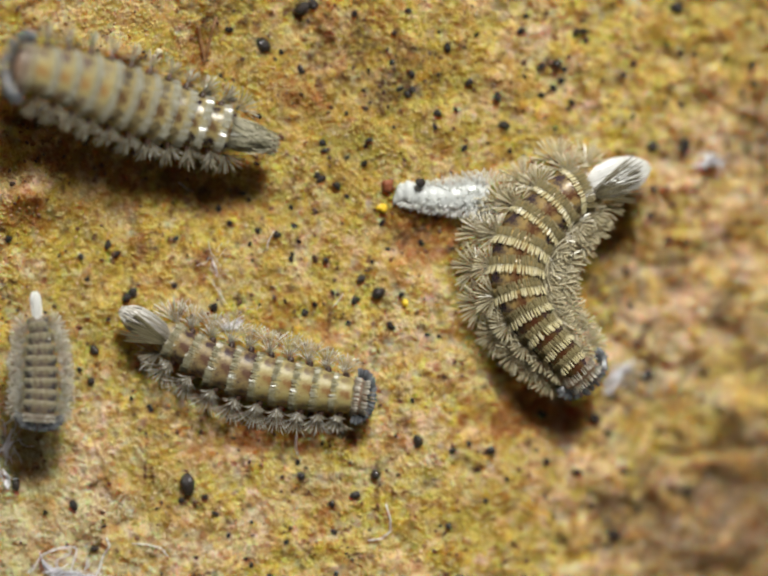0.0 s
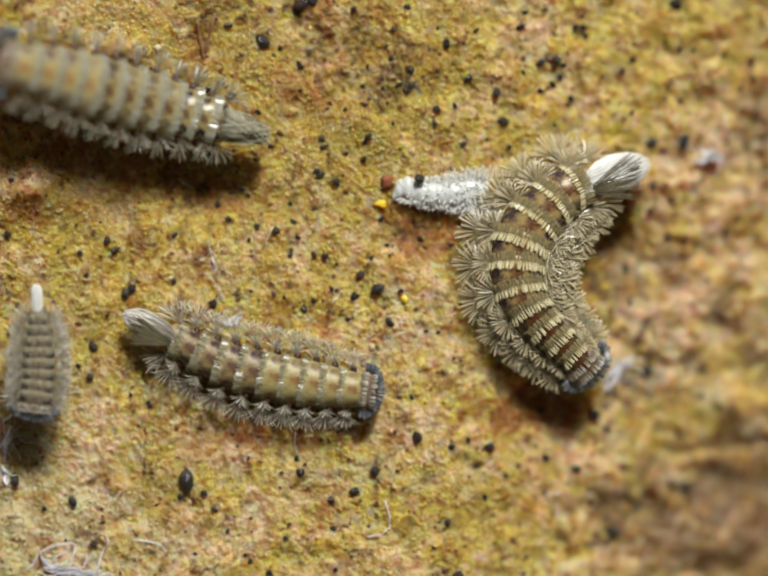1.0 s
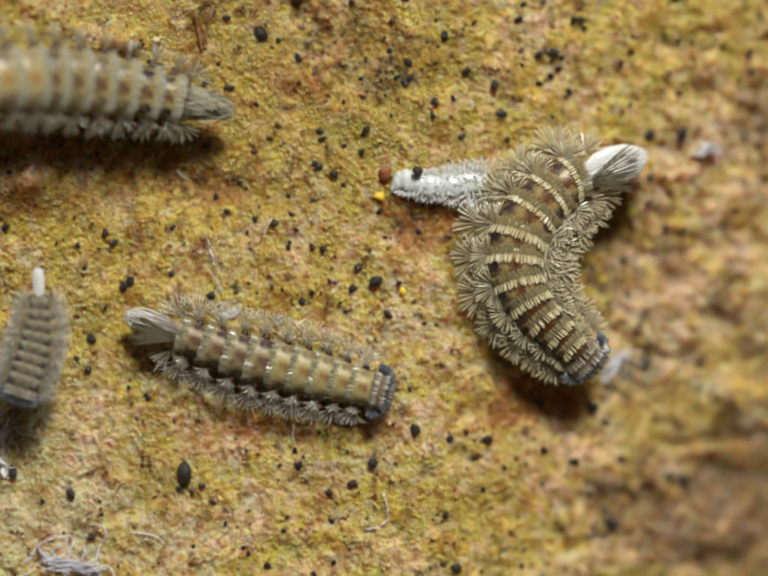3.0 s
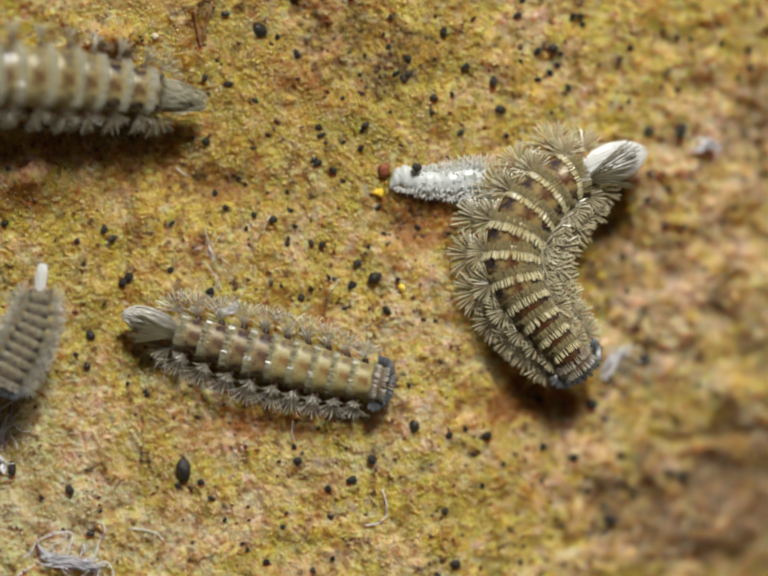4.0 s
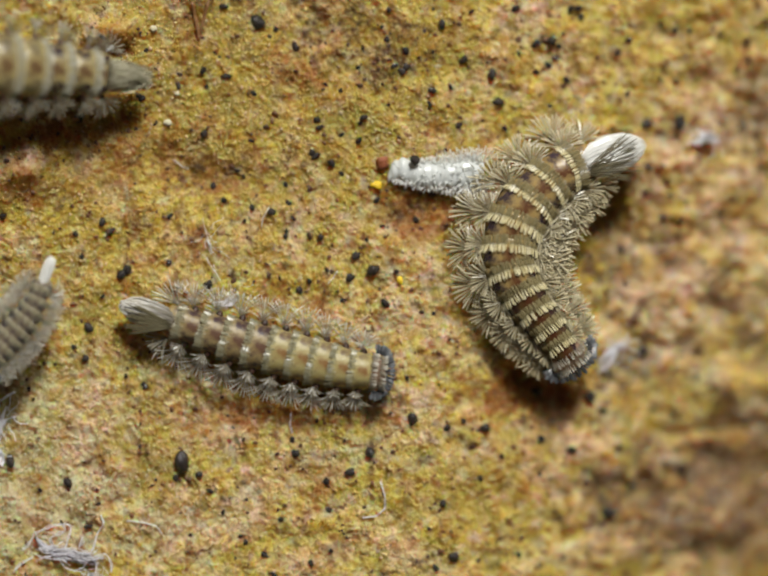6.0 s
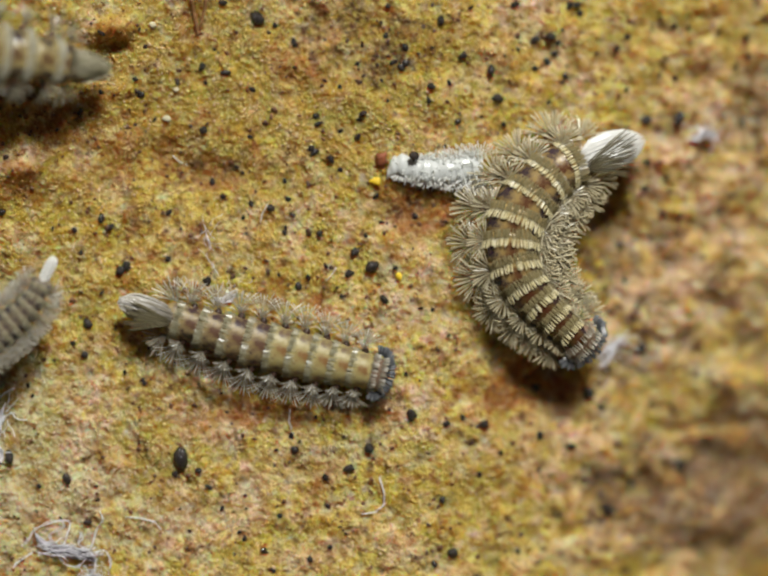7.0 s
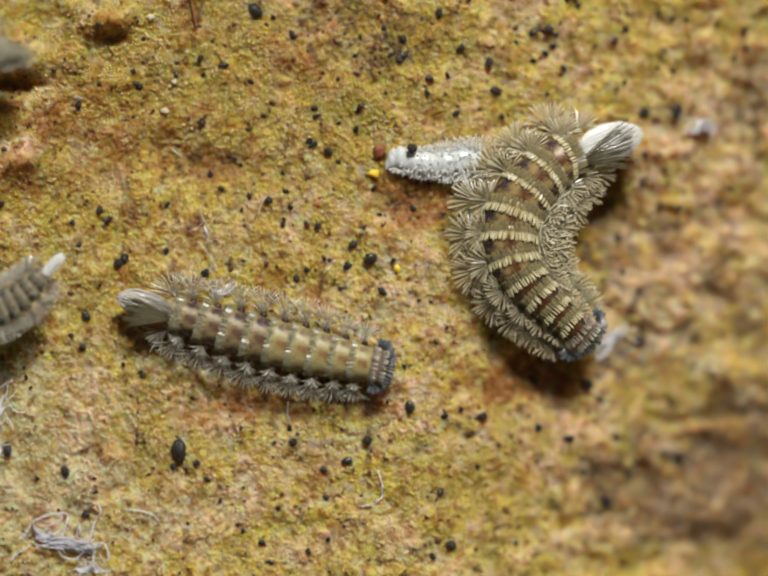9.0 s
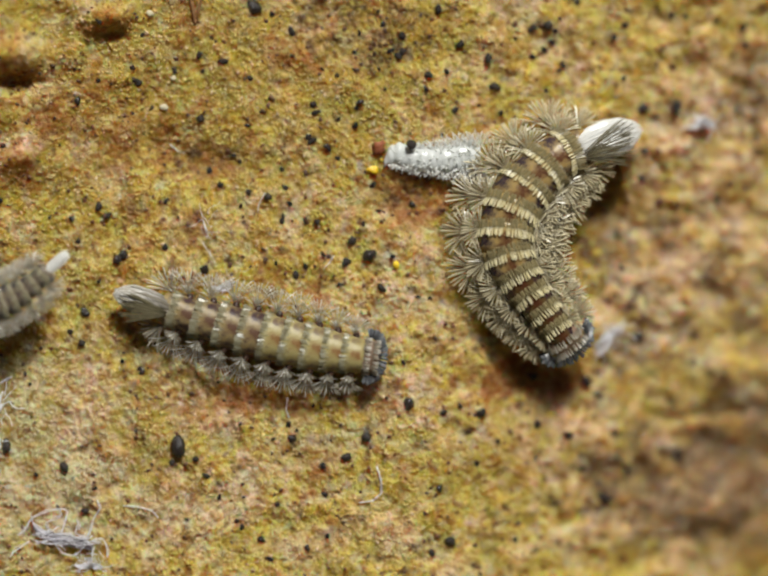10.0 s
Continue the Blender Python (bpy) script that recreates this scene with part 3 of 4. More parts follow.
def dress_young(rng, seg, w, h, pitch, s, lean):
    """Fine pale straps and long thin side tufts."""
    part("bristle_band", bristle_row(rng, w, h, -pitch * 0.1, -1, pitch * 0.45, int(12 + w * 0.3), 1.5, 0.08, 10, 170, 2), BAND, seg, "thin pale bristle band", kind="stuff")
    part("bristle_comb", bristle_row(rng, w, h, -pitch * 0.1, 1, pitch * 0.3, 12, 0.9, 0.5, 12, 168, 2, 0.3), BAND, seg, kind="stuff")
    for side in (-1, 1):
        part("bristle_fan", bristle_fan(rng, side, (0, side * (w + 2), h * 0.42), 34, 14, -2, -46 - lean, 40 - lean, 1.8, 0.3), SILVER, seg, kind="stuff")
        part("upper_fan", bristle_fan(rng, side, (0, side * (w - 2), h * 0.70), 30, 10, 30, -60 - lean, 54 - lean, 1.0, 0.3), SILVER, seg, kind="stuff")


class Millipede:
    def __init__(self, seed, label, half, high, pitch, count, cuticle, dress, brush, cover=None, rear=None, rear_count=0, grade=0.0, tail_taper=0.70, head_taper=0.76, reach=(-0.60, 0.54), rear_fan=None, head_wide=0.82, tuck=-0.05):
        self.rng = rng = random.Random(seed)
        self.count, self.grade, self.parts = count, grade, []
        self.root = new("bristly_millipede")
        tagged(self.root, label, "millipede", "bristly millipedes")
        tail = Build()
        tail.loft([[Vector((x, math.cos(k * math.pi / 7) * half * r, high * (0.45 + 0.4 * r * math.sin(k * math.pi / 7)))) for k in range(14)]
                   for x, r in ((-pitch * 0.45, 0.45), (-pitch * 0.3, 0.6), (0, 0.68), (pitch * 0.4, 0.7))])
        telson = part("telson", tail, rear or cuticle, self.root, "", True)
        long, wide, outline, material, heart, number, thick, loose = brush
        sheaf = part("tail_brush", tail_brush(rng, long, wide, number, outline, thick, loose), material, telson, "pale silky tail brush", kind="stuff")
        core = part("brush_core", brush_core(rng, long, wide * (1 - 0.25 * loose), outline), heart, telson, "dense heart of the brush", True)
        sheaf.location = core.location = Vector((pitch * tuck, 0, high * 0.5)) * U
        if cover:
            splay = part("brush_cover", brush_cover(rng, long, wide, *cover), COVER, telson, "olive bristles over the brush", kind="stuff")
            splay.location = core.location
        if rear_fan:
            for side in (-1, 1):
                part("bristle_fan", bristle_fan(rng, side, (-pitch * 0.05, side * half * 0.70, high * 0.36), rear_fan[0], 15, -6, -84, -14, rear_fan[1], 0.3), rear_fan[2], telson, kind="stuff")
        self.parts.append((telson, -0.15))
        for i in range(count):
            s = (i + 0.5) / count
            step = pitch * (1 + grade * (1 - 2 * s))
            f = min(1.0, tail_taper + 0.9 * s) * min(1.0, head_taper + 0.8 * (1 - s))
            w, h = half * f, high * (0.8 + 0.2 * f)
            seg = part("tergite", plate(w, h, step, *reach), rear if i < rear_count else cuticle, self.root, "", True)
            dress(rng, seg, w, h, step, s, 46 * max(0.0, 0.5 - s) - 16 * max(0.0, s - 0.5))
            self.parts.append((seg, 0.5 + i))
        head = part("head", head_cap(half * (head_wide - 0.10), high * 0.95, max(pitch * 0.55, half * 0.5)), HEAD_SKIN, self.root, "rust-brown head", True)
        part("brow_comb", head_rim(rng, half * head_wide, high, max(pitch * 0.58, half * 0.62)), SLATE, head, "slate-grey brow bristles", kind="stuff")
        part("bristle_comb", bristle_row(rng, half * (head_wide - 0.08), high * 0.98, pitch * 0.2, 1, pitch * 0.34, 26, 1.5, 0.4), SILVER, head, kind="stuff")
        part("bristle_comb", bristle_row(rng, half * (head_wide - 0.04), high * 0.98, -pitch * 0.2, 1, pitch * 0.34, 30, 1.5, 0.3), SILVER, head, kind="stuff")
        self.parts.append((head, count + 0.25))

    def spine(self, points, rise):
        """Even steps along a smooth line through the points, tail first; each a pose on the crust."""
        p = [Vector((u, v, 0)) for u, v in points]
        p = [p[0] * 2 - p[1]] + p + [p[-1] * 2 - p[-2]]
        line = []
        for i in range(1, len(p) - 2):
            for k in range(12):
                s = k / 12
                line.append(0.5 * (2 * p[i] + (p[i + 1] - p[i - 1]) * s + (2 * p[i - 1] - 5 * p[i] + 4 * p[i + 1] - p[i + 2]) * s * s
                                   + (3 * p[i] - p[i - 1] - 3 * p[i + 1] + p[i + 2]) * s * s * s))
        line.append(p[-2])
        run = [0.0]
        for a, b in zip(line, line[1:]):
            run.append(run[-1] + (b - a).length)

        def at(d):
            d = min(max(d, 0.0), run[-1] * 0.9999)
            i = max(k for k in range(len(run) - 1) if run[k] <= d)
            return line[i].lerp(line[i + 1], (d - run[i]) / max(run[i + 1] - run[i], 1e-6))

        step = run[-1] / (self.count + 0.9)
        poses = []
        for _, s in self.parts:
            u = (s + 0.2) * step / run[-1]
            d = run[-1] * (u * (1 + self.grade) - self.grade * u * u)
            c, a, b = at(d), at(d - step * 0.6), at(d + step * 0.6)

            def z_at(q, dd):
                return soft_z(q.x, q.y) + 12 + rise(dd / run[-1])

            way = spot(b.x, b.y, z_at(b, d + step * 0.6)) - spot(a.x, a.y, z_at(a, d - step * 0.6))
            side = Vector((0, 0, 1)).cross(way).normalized()
            x = way.normalized()
            m = Matrix((x, side, x.cross(side))).transposed().to_4x4()
            m.translation = spot(c.x, c.y, z_at(c, d))
            poses.append(m)
        return poses

    def key(self, rows, rise):
        """rows: seconds and the line of the back, from tail to brow."""
        kept = []
        for t, points in rows:
            poses = self.spine(points, rise)
            base = poses[len(poses) // 2].copy()
            base.translation.z = soft_z(base.translation.x / U + 784, 588 - base.translation.y / U) * U
            kept.append((t, base, poses))
        walk(self.root, [(t, base) for t, base, _ in kept])
        for i, (ob, _) in enumerate(self.parts):
            walk(ob, [(t, base.inverted() @ poses[i]) for t, base, poses in kept])


walker = Millipede(3, "straw-yellow bristly millipede walking across the crust", 66, 62, 44, 10, CUTICLE_WET_FORE, dress_pale,
                   (104, 31, CONE, TAWNY, OLIVE, 300, 1.3, 0.85), None, CUTICLE_WET, 6, reach=(-0.60, 0.82), rear_fan=(48, 1.6, OLIVE_TUFT))
rester = Millipede(5, "straw-yellow bristly millipede with rust spots and silver tufts", 50, 56, 47, 9, CUTICLE, dress_silver,
                   (114, 26, LEAF, SILVER_BRUSH, OLIVE, 300, 1.25, 0.45), (-1, -14, 26, 34), CUTICLE_REAR, 4, 0.15, rear_fan=(52, 1.7, SILVER))
curler = Millipede(7, "large curled olive bristly millipede with bright white brush", 63, 78, 49, 10, CUTICLE_BIG, dress_large,
                   (142, 41, LEAF, WHITE, WHITE, 150, 1.1, 0.06), (1, -26, 24, 22), CUTICLE_BIG_REAR, 6, 0.18, 0.80, 0.52, (-0.42, 0.86), (52, 2.4, BRASS), 0.74, 0.26)
youngster = Millipede(9, "small grey bristly millipede with a white brush", 35, 40, 24, 8, CUTICLE_GREY, dress_young,
                      (60, 11, ROD, WHITE, SILVER_BRUSH, 70, 1.2, 0.25), None, None, 0, 0.0, 0.58, 0.95, head_wide=1.05)


# ---- grains and droppings on the crust ----
def pebble(seed, ragged):
    bm = bmesh.new()
    bmesh.ops.create_icosphere(bm, subdivisions=2, radius=1.0)
    r = random.Random(seed)
    off = Vector((r.uniform(0, 50), r.uniform(0, 50), r.uniform(0, 50)))
    for v in bm.verts:
        n = noise.noise(v.co * 1.1 + off) * ragged + noise.noise(v.co * 2.6 + off) * ragged * 0.5
        v.co *= 1 + n
        v.co.z *= 0.85
    me = bpy.data.meshes.new("pebble")
    bm.to_mesh(me)
    bm.free()
    me.shade_smooth()
    return me


def pebbles(material, ragged, seed):
    made = []
    for k in range(6):
        me = pebble(seed + k, ragged)
        me.materials.append(material)
        made.append(me)
    return made


PELLETS = pebbles(PELLET, 0.55, 100)
grain_rng = random.Random(21)


def scatter(kind, meshes, label, category, group, rows, sink=0.35):
    for u, v, wide in rows:
        r = wide * 0.80
        ob = new(kind, grain_rng.choice(meshes))
        stretch = grain_rng.uniform(0.95, 1.35)
        m = Matrix.Translation(spot(u, v, ground_z(u, v) + r * sink)) @ Euler((grain_rng.uniform(-0.4, 0.4), grain_rng.uniform(-0.4, 0.4), grain_rng.uniform(0, 6.28))).to_matrix().to_4x4()
        ob.matrix_world = m @ Matrix.Diagonal((r * stretch * U, r / stretch * U, r * 0.95 * U, 1))
        tagged(ob, label, category, group)


def pellets(rows):
    scatter("dark_pellet", PELLETS, "small black rounded pellet lying on the crust", "pellet", "black pellets", rows)


pellets([(538, 92, 18), (426, 190, 9), (432, 223, 6), (474, 203, 10), (528, 237, 8), (376, 221, 9), (302, 248, 10), (290, 216, 7), (220, 243, 6), (178, 284, 9), (450, 156, 6), (524, 334, 6), (446, 426, 9), (496, 395, 6), (508, 407, 6), (428, 320, 10), (310, 150, 6), (328, 298, 6), (222, 124, 9), (466, 60, 10), (294, 242, 7)])
pellets([(614, 142, 11), (752, 146, 8), (840, 151, 10), (842, 181, 11), (832, 192, 10), (816, 181, 8), (800, 127, 8), (804, 67, 8), (914, 97, 11), (958, 168, 11), (894, 231, 10), (930, 224, 7), (888, 259, 7), (1016, 196, 12), (1030, 255, 13), (804, 259, 6), (706, 233, 7), (754, 286, 8), (746, 297, 7), (658, 291, 9), (662, 307, 9), (708, 322, 7), (744, 334, 9), (648, 357, 9), (656, 366, 11), (688, 379, 10), (708, 401, 7), (594, 424, 7), (948, 302, 9), (894, 152, 5)])
pellets([(996, 292, 5), (1042, 309, 7), (742, 184, 6), (676, 219, 5), (574, 106, 7), (790, 101, 6), (896, 65, 5), (974, 70, 6), (618, 17, 18), (638, 9, 14), (1384, 15, 18), (834, 22, 9), (724, 27, 8), (1074, 32, 8), (1194, 62, 9)])
pellets([(1064, 63, 10), (1178, 65, 11), (1198, 80, 8), (1106, 135, 11), (1138, 129, 12), (1152, 140, 9), (1146, 163, 9), (1130, 179, 10), (1106, 193, 8), (1072, 156, 6), (1274, 153, 8), (1296, 128, 8), (1364, 91, 6), (1392, 106, 9), (1422, 109, 8), (1484, 118, 7), (1540, 130, 9), (1168, 209, 9), (1362, 207, 6), (1394, 213, 7), (1294, 236, 7), (1134, 262, 7), (1334, 298, 14), (1402, 295, 17), (1336, 385, 8), (1376, 417, 7), (1528, 300, 8), (1518, 187, 7), (1544, 169, 8), (1332, 439, 9)])
pellets([(18, 488, 9), (166, 524, 8), (220, 500, 10), (238, 518, 9), (358, 488, 8), (178, 570, 7), (258, 607, 12), (272, 597, 12), (192, 715, 13), (186, 778, 9), (162, 755, 7), (436, 628, 12), (468, 455, 8), (510, 498, 6), (526, 470, 8), (356, 583, 8), (220, 652, 6), (304, 831, 7), (268, 815, 6), (120, 521, 5)])
pellets([(600, 461, 8), (566, 479, 10), (610, 493, 7), (596, 519, 6), (594, 529, 7), (666, 531, 8), (780, 455, 8), (760, 535, 6), (738, 568, 12), (772, 598, 16), (726, 613, 12), (820, 601, 7), (798, 666, 11), (712, 659, 8), (642, 621, 8), (622, 639, 10), (678, 597, 7), (872, 684, 6), (896, 687, 6), (860, 496, 9), (792, 508, 6), (842, 818, 6), (582, 615, 5)])
pellets([(1406, 494, 9), (1282, 556, 11), (1326, 766, 14), (1438, 818, 9), (1488, 481, 9), (1344, 535, 7), (1514, 452, 8), (1290, 626, 8), (1250, 642, 6)])
pellets([(32, 988, 14), (92, 1047, 7), (370, 1022, 9), (418, 1015, 8), (440, 1049, 8), (466, 1093, 7), (212, 1075, 6), (136, 1113, 6), (192, 1120, 10), (400, 1139, 5), (512, 1154, 8), (502, 1141, 6), (516, 1094, 5), (308, 837, 7), (80, 862, 5), (70, 841, 6)])
pellets([(658, 905, 6), (608, 944, 8), (614, 973, 11), (766, 970, 12), (726, 1011, 12), (854, 902, 15), (1002, 922, 13), (924, 920, 9), (958, 907, 7), (1036, 980, 6), (992, 1024, 8), (916, 1074, 9), (938, 1184, 13), (900, 1207, 9), (678, 1029, 9), (584, 1107, 7), (552, 1178, 10), (646, 1196, 8), (570, 1219, 8), (682, 1087, 8), (686, 1172, 7)])
pellets([(1108, 847, 14), (1218, 857, 14), (1244, 887, 9), (1116, 944, 11), (1180, 968, 12), (1210, 1036, 9), (1304, 1044, 13), (1408, 1010, 14), (1256, 1096, 16), (1070, 1180, 8), (1114, 1015, 6), (1206, 1005, 5), (1282, 963, 7)])


def crumbs():
    """Small brown crumbs strewn over the crust, thickest on its dark and rusty patches."""
    rng = np.random.default_rng(55)
    shapes = []
    for k in range(8):
        me = pebble(700 + k, 0.9)
        shapes.append((np.array([v.co for v in me.vertices]), np.array([p.vertices[:] for p in me.polygons])))
        bpy.data.meshes.remove(me)
    points, faces, first = [], [], 0
    clump = band(SHAPE, 60, 91)
    while len(points) < 1100:
        u, v = rng.uniform(-30, 1600), rng.uniform(-30, 1290)
        i, j = np.searchsorted(AV, v), np.searchsorted(AU, u)
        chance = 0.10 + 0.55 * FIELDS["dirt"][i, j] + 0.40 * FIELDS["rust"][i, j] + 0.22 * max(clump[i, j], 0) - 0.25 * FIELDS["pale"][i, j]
        if rng.uniform() > chance:
            continue
        co, tris = shapes[rng.integers(8)]
        r = rng.uniform(1.6, 4.2) * (1.5 if rng.uniform() < 0.12 else 1.0)
        a = rng.uniform(0, 6.28)
        size = r * rng.uniform(0.7, 1.3, 3)
        x, y = co[:, 0] * size[0], co[:, 1] * size[1]
        p = np.stack([x * math.cos(a) - y * math.sin(a) + u - 784, x * math.sin(a) + y * math.cos(a) + 588 - v, co[:, 2] * size[2] + HEIGHT[i, j] + 0.9 + 0.3 * r], axis=-1)
        points.append(p * U)
        faces.append(tris + first)
        first += len(co)
    me = bpy.data.meshes.new("brown_crumbs")
    me.from_pydata(np.concatenate(points).tolist(), [], np.concatenate(faces).tolist())
    me.materials.append(CRUMB)
    me.shade_smooth()
    tagged(new("brown_crumbs", me), "fine dark brown and rust crumbs strewn on the crust", "crumbs", kind="stuff")


crumbs()


def crystal(name, u, v, r, material, label, long=1.0, turn=0.0, ragged=0.16):
    ob = new(name, pebbles(material, ragged, 300 + int(u))[0])
    m = Matrix.Translation(spot(u, v, ground_z(u, v) + r * 0.5)) @ Euler((0, 0, radians(turn))).to_matrix().to_4x4()
    ob.matrix_world = m @ Matrix.Diagonal((r * long * U, r * U, r * U, 1))
    tagged(ob, label, "grain")


crystal("dark_pellet", 382, 989, 16, PELLET, "large egg-shaped glossy black pellet", 1.45, 95)
crystal("dark_pellet", 150, 1032, 9, PELLET, "black elongated pellet on the crust", 1.4, -60)
PERCHED = new("dark_pellet", PELLETS[2])
PERCHED.matrix_world = Matrix.Translation(spot(858, 374, ground_z(858, 390) + 34)) @ Matrix.Diagonal((10 * U, 10 * U, 9 * U, 1))
tagged(PERCHED, "black pellet caught on the shed skin", "pellet", "black pellets")
crystal("yellow_grain", 828, 619, 6.5, AMBER, "bright yellow crystal grain", 1.5, -60, 0.5)
crystal("orange_grain", 780, 424, 9, AMBER, "orange translucent crystal grain", 1.3, 10, 0.6)
crystal("rust_grain", 791, 379, 13, RUST_GRAIN, "rust-red lump of crust", 1.1, 30, 0.9)
crystal("cream_grain", 353, 296, 7, CREAM_GRAIN, "small cream angular mineral grain", 1.25, 353, 0.6)
crystal("cream_grain", 227, 527, 5, CREAM_GRAIN, "small cream angular mineral grain", 1.25, 227, 0.6)
crystal("cream_grain", 324, 106, 6, CREAM_GRAIN, "small cream angular mineral grain", 1.25, 324, 0.6)
crystal("cream_grain", 373, 237, 5, CREAM_GRAIN, "small cream angular mineral grain", 1.25, 373, 0.6)


# ---- shed skin ----
def shed_skin():
    rng = random.Random(31)
    root = new("shed_skin")
    tagged(root, "white empty shed skin of a bristly millipede", "shed skin")
    base = spot(895, 405, ground_z(895, 405) - 1)
    root.matrix_world = Matrix.Translation(base)
    path = [(-92, -6), (-84, 8), (-66, 14), (-44, 8), (-20, 2), (4, 0), (30, 2), (56, 4), (80, 8), (104, 10)]
    wide = [8, 17, 23, 24, 25, 26, 28, 28, 26, 18]
    b = Build()
    rings = []
    for i in range(60):
        f = i / 59 * (len(path) - 1)
        k = min(int(f), len(path) - 2)
        s = f - k
        c = Vector((path[k][0] * (1 - s) + path[k + 1][0] * s, path[k][1] * (1 - s) + path[k + 1][1] * s, 16))
        r = (wide[k] * (1 - s) + wide[k + 1] * s) * (1 + 0.05 * math.sin(f * 6.3))
        ring = []
        for q in range(20):
            a = 2 * math.pi * q / 20
            d = Vector((0, math.cos(a), math.sin(a) * 0.72))
            ring.append(c + d * r * (1 + 0.16 * noise.noise(c * 0.09 + d * 1.8) + rng.uniform(-0.04, 0.04)))
        rings.append(ring)
    b.loft(rings)
    part("husk", b, HUSK, root, "crumpled white husk", True)
    b = Build()
    for k in range(230):
        x, a = rng.uniform(-78, 104), rng.uniform(0, 2 * math.pi)
        r = 19 + 0.04 * (x + 80)
        n = Vector((rng.uniform(-0.7, 0.7), math.cos(a), abs(math.sin(a)) * 0.8))
        b.bristle(Vector((x, math.cos(a) * r + 4, 18 + abs(math.sin(a)) * r * 0.6)), n, Vector((0, 0, 1)), rng.uniform(7, 15) * (0.8 + 0.004 * (x + 80)), 0.8, 1.3, 0.6, rng.uniform(0, 0.5))
    part("bristle_coat", b, SHED, root, "short glassy bristles", kind="stuff")
    for k in range(9):
        x = -70 + 21 * k
        for side in (-1, 1):
            part("bristle_fan", bristle_fan(rng, side, (x, side * (11 + k * 0.9) + 4, 20), 15 + 3.4 * k, 7 + k, 14 + rng.uniform(-15, 20), -80, 50, 1.4), WHITE, root, kind="stuff")


shed_skin()


# ---- silk and fibres ----
def shred(u, v, turn, long, wide, ribbons, fibres, seed, label, lift=8, thread=1.0):
    """Crumpled silk: a few torn ribbons and loose threads."""
    rng = random.Random(seed)
    root = new("silk_shred")
    tagged(root, label, "silk", "silk shreds")
    root.matrix_world = Matrix.Translation(spot(u, v, ground_z(u, v) + lift)) @ Euler((0, 0, radians(turn))).to_matrix().to_4x4()
    for k in range(ribbons):
        b = Build()
        y0, ph = rng.uniform(-0.5, 0.5) * wide, rng.uniform(0, 6)
        a0, a1 = rng.uniform(-0.5, -0.15) * long, rng.uniform(0.15, 0.5) * long
        rings, broad = [], wide * rng.uniform(0.12, 0.26)
        for i in range(15):
            s = i / 14
            c = Vector((a0 + (a1 - a0) * s, y0 * (1 - 0.6 * s) + math.sin(s * 5 + ph) * wide * 0.13, 3 + math.sin(s * 7 + ph) * 4))
            w = broad * math.sin(math.pi * (0.08 + 0.84 * s))
            tilt = math.sin(s * 6 + ph) * 0.8
            d = Vector((0, math.cos(tilt), math.sin(tilt)))
            rings.append([c + d * w, c + Vector((0, 0, 0.8)), c - d * w, c - Vector((0, 0, 0.8))])
        b.loft(rings)
        part("ribbon", b, SILK, root)
    b = Build()
    for k in range(fibres):
        c = Vector((rng.uniform(-0.45, 0.45) * long, rng.uniform(-0.5, 0.5) * wide, rng.uniform(0, 8)))
        way = Vector((rng.uniform(-1, 1), rng.uniform(-0.6, 0.6), rng.uniform(-0.1, 0.15))).normalized()
        path = []
        for i in range(9):
            path.append(c.copy())
            c += way * long * 0.055
            way = (way + Vector((rng.uniform(-0.5, 0.5), rng.uniform(-0.5, 0.5), rng.uniform(-0.12, 0.1)))).normalized()
        b.tube(path, rng.uniform(0.7, 1.3) * thread, 4)
    threads = part("threads", b, SILK, root)
    tagged(threads, kind="stuff")


